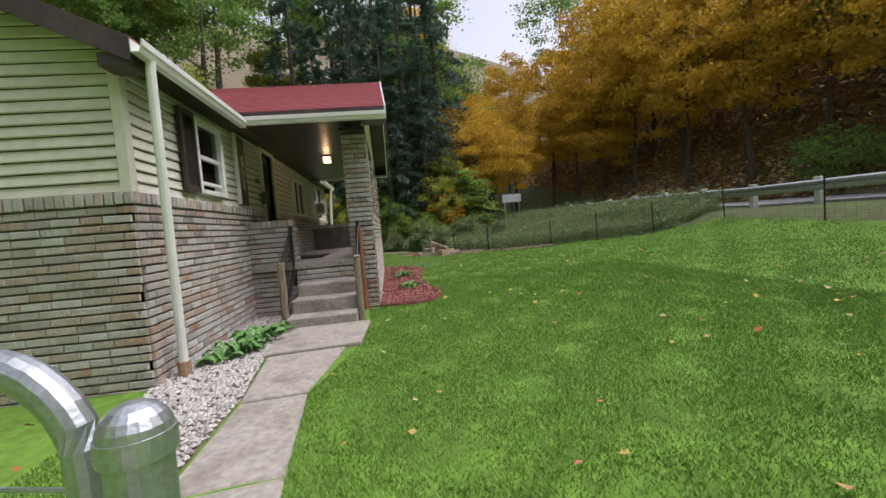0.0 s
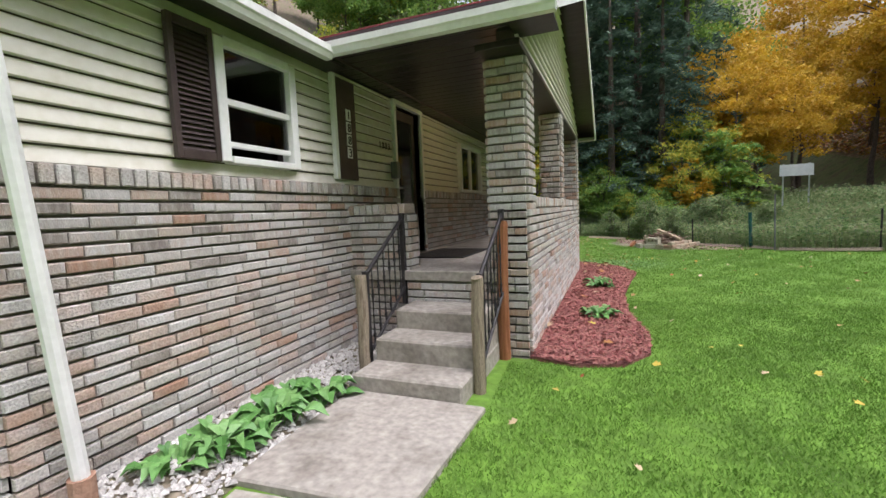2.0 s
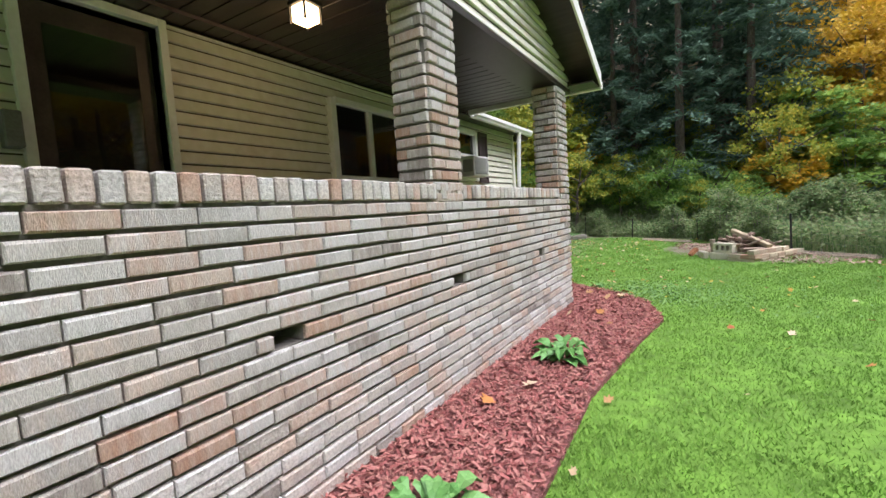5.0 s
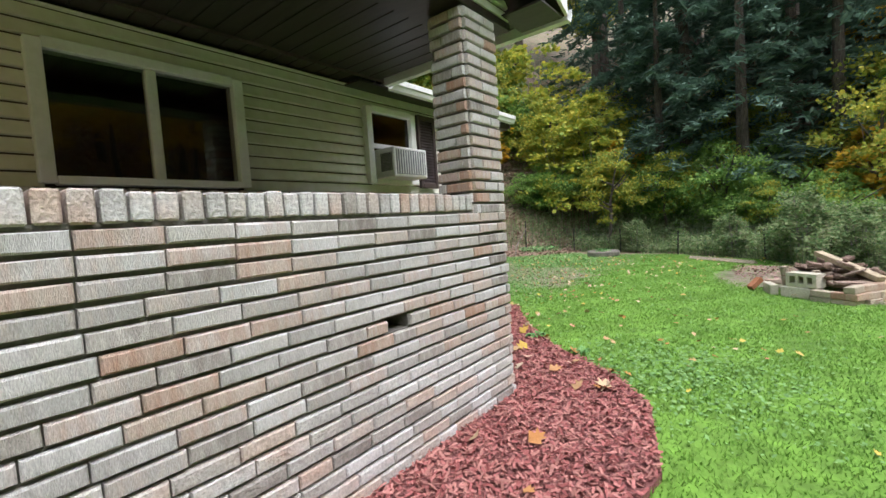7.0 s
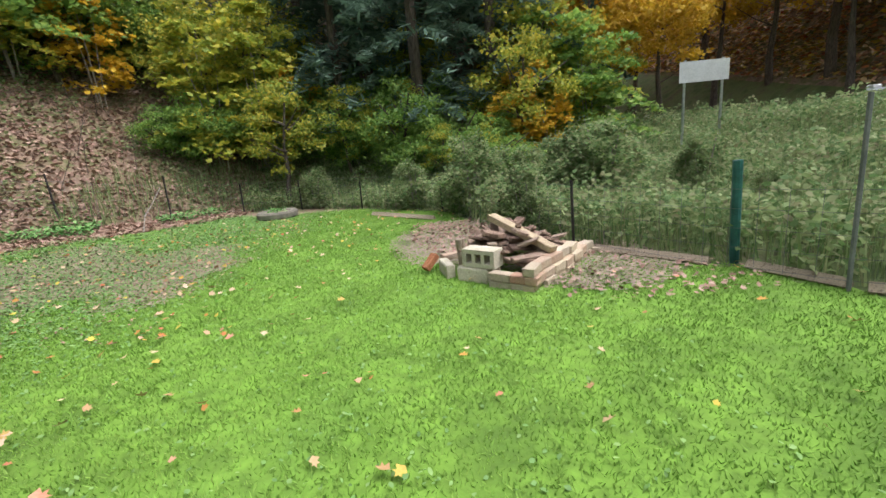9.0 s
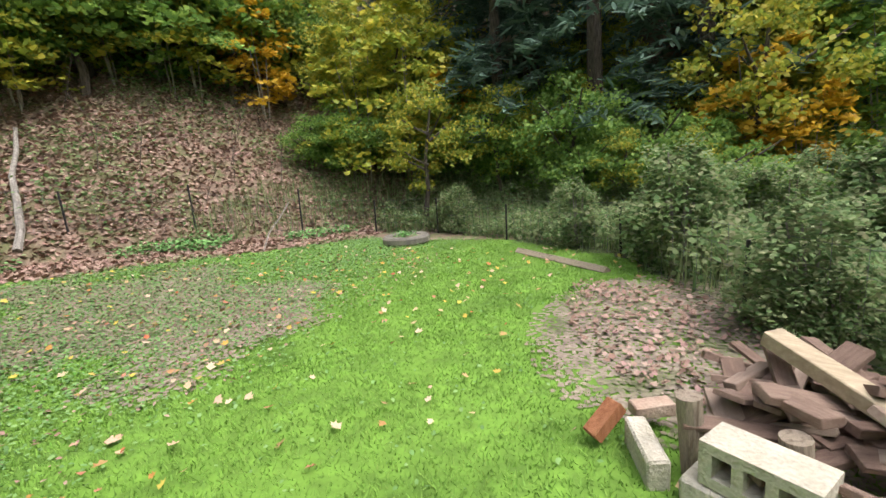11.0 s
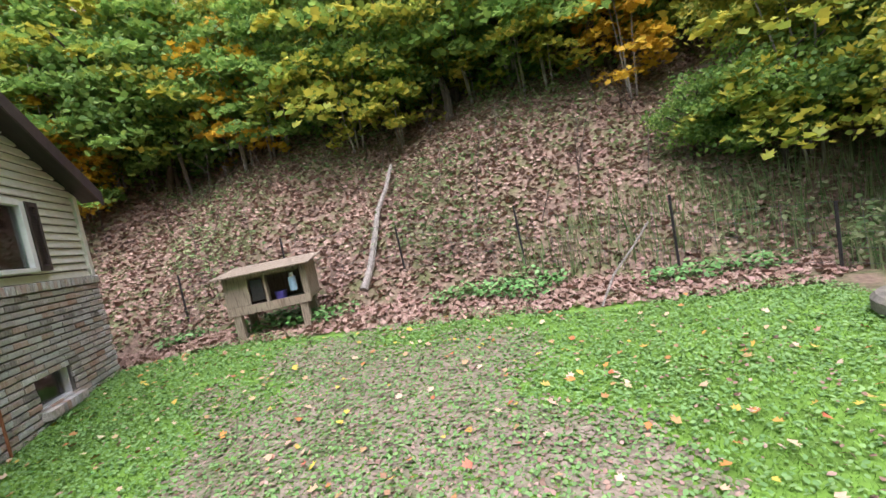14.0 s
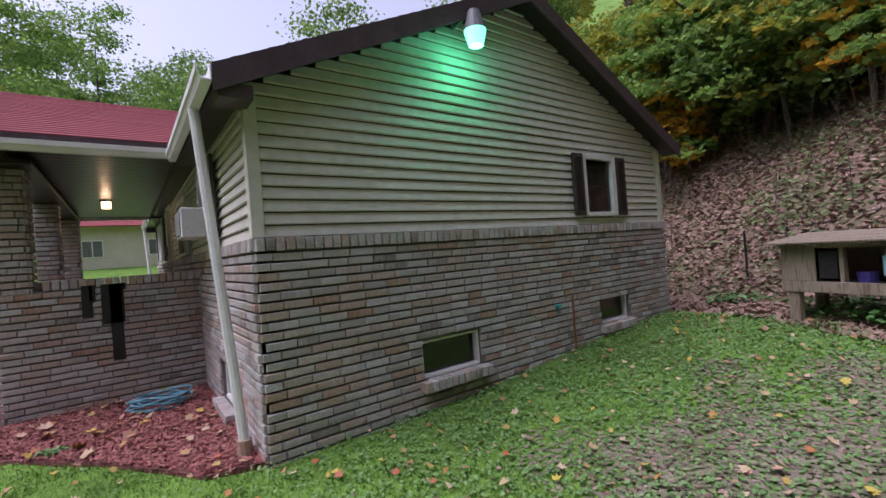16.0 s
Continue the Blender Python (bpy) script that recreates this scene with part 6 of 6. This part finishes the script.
part("side_window", prism_bm([(-9.5, 1.32), (-9.35, 1.68), (-8.1, 1.70), (-7.55, 1.32)], 0, 3.592, 3.598), GREY, car)

# ---- bricks, last ----
rowlock(wall_east, EAST, LE, CAPZ, holes=[holes_e[1]], seed=2)
rowlock(wall_north, NORTH, LN, CAPZ, seed=3)
rowlock(wall_south, SOUTH, LN, CAPZ, seed=4)
rowlock(porch_wall, PORCHE @ Matrix.Translation((0.38, 0, 0)), PY1 - PY0 - 0.76, PCAP, depth=0.2, out=0.03, seed=5)
NP = frame_of(PX - 0.38, PY1, 180)
rowlock(porch_north, NP, 1.56, PCAP, depth=0.2, out=0.03, seed=6)
SP = frame_of(XE, PY0, 0)
rowlock(stub, SP, 0.71, 2.0, depth=0.22, out=0.03, seed=7)
brick_courses(wall_east, EAST, LE, 0.28, CAPZ - 0.105, holes_e, 300, 11)
brick_courses(wall_north, NORTH, LN, 0.3, CAPZ - 0.105, holes_n, 300, 12)
brick_courses(wall_south, SOUTH, LN, 0.2, CAPZ - 0.105, (), 300, 13)
brick_courses(porch_wall, PORCHE, PY1 - PY0, 0.3, PCAP - 0.105, HOLES_P, 300, 14)
brick_courses(porch_north, frame_of(PX, PY1, 180), 1.96, 0.3, PCAP - 0.105, (), 300, 15)
brick_courses(stub, SP, 0.71, 0.3, 1.895, (), 300, 16)
brick_courses(stub, frame_of(-1.47, PY0, 90), 0.22, 0.9, 1.895, (), 300, 17)
brick_courses(riser, frame_of(-1.468, 6.60, 0), 0.89, 0.95, 1.19, (), 300, 18)
for i, (p, y0, y1, z0) in enumerate(pillars):
    zb = PCAP - 0.10 if i else 0.3
    px0 = -0.49 if i else -0.57
    brick_courses(p, frame_of(PX, y0, 90), y1 - y0, max(zb, PCAP - 0.10), 3.30, (), 300, 30 + i)
    brick_courses(p, frame_of(px0, y0, 0), PX - px0, zb, 3.30, (), 300, 40 + i)
    brick_courses(p, frame_of(PX, y1, 180), PX - px0, PCAP - 0.1, 3.30, (), 300, 50 + i)
    brick_courses(p, frame_of(px0, y1, -90), y1 - y0, max(zb, 1.3), 3.30, (), 300, 60 + i)
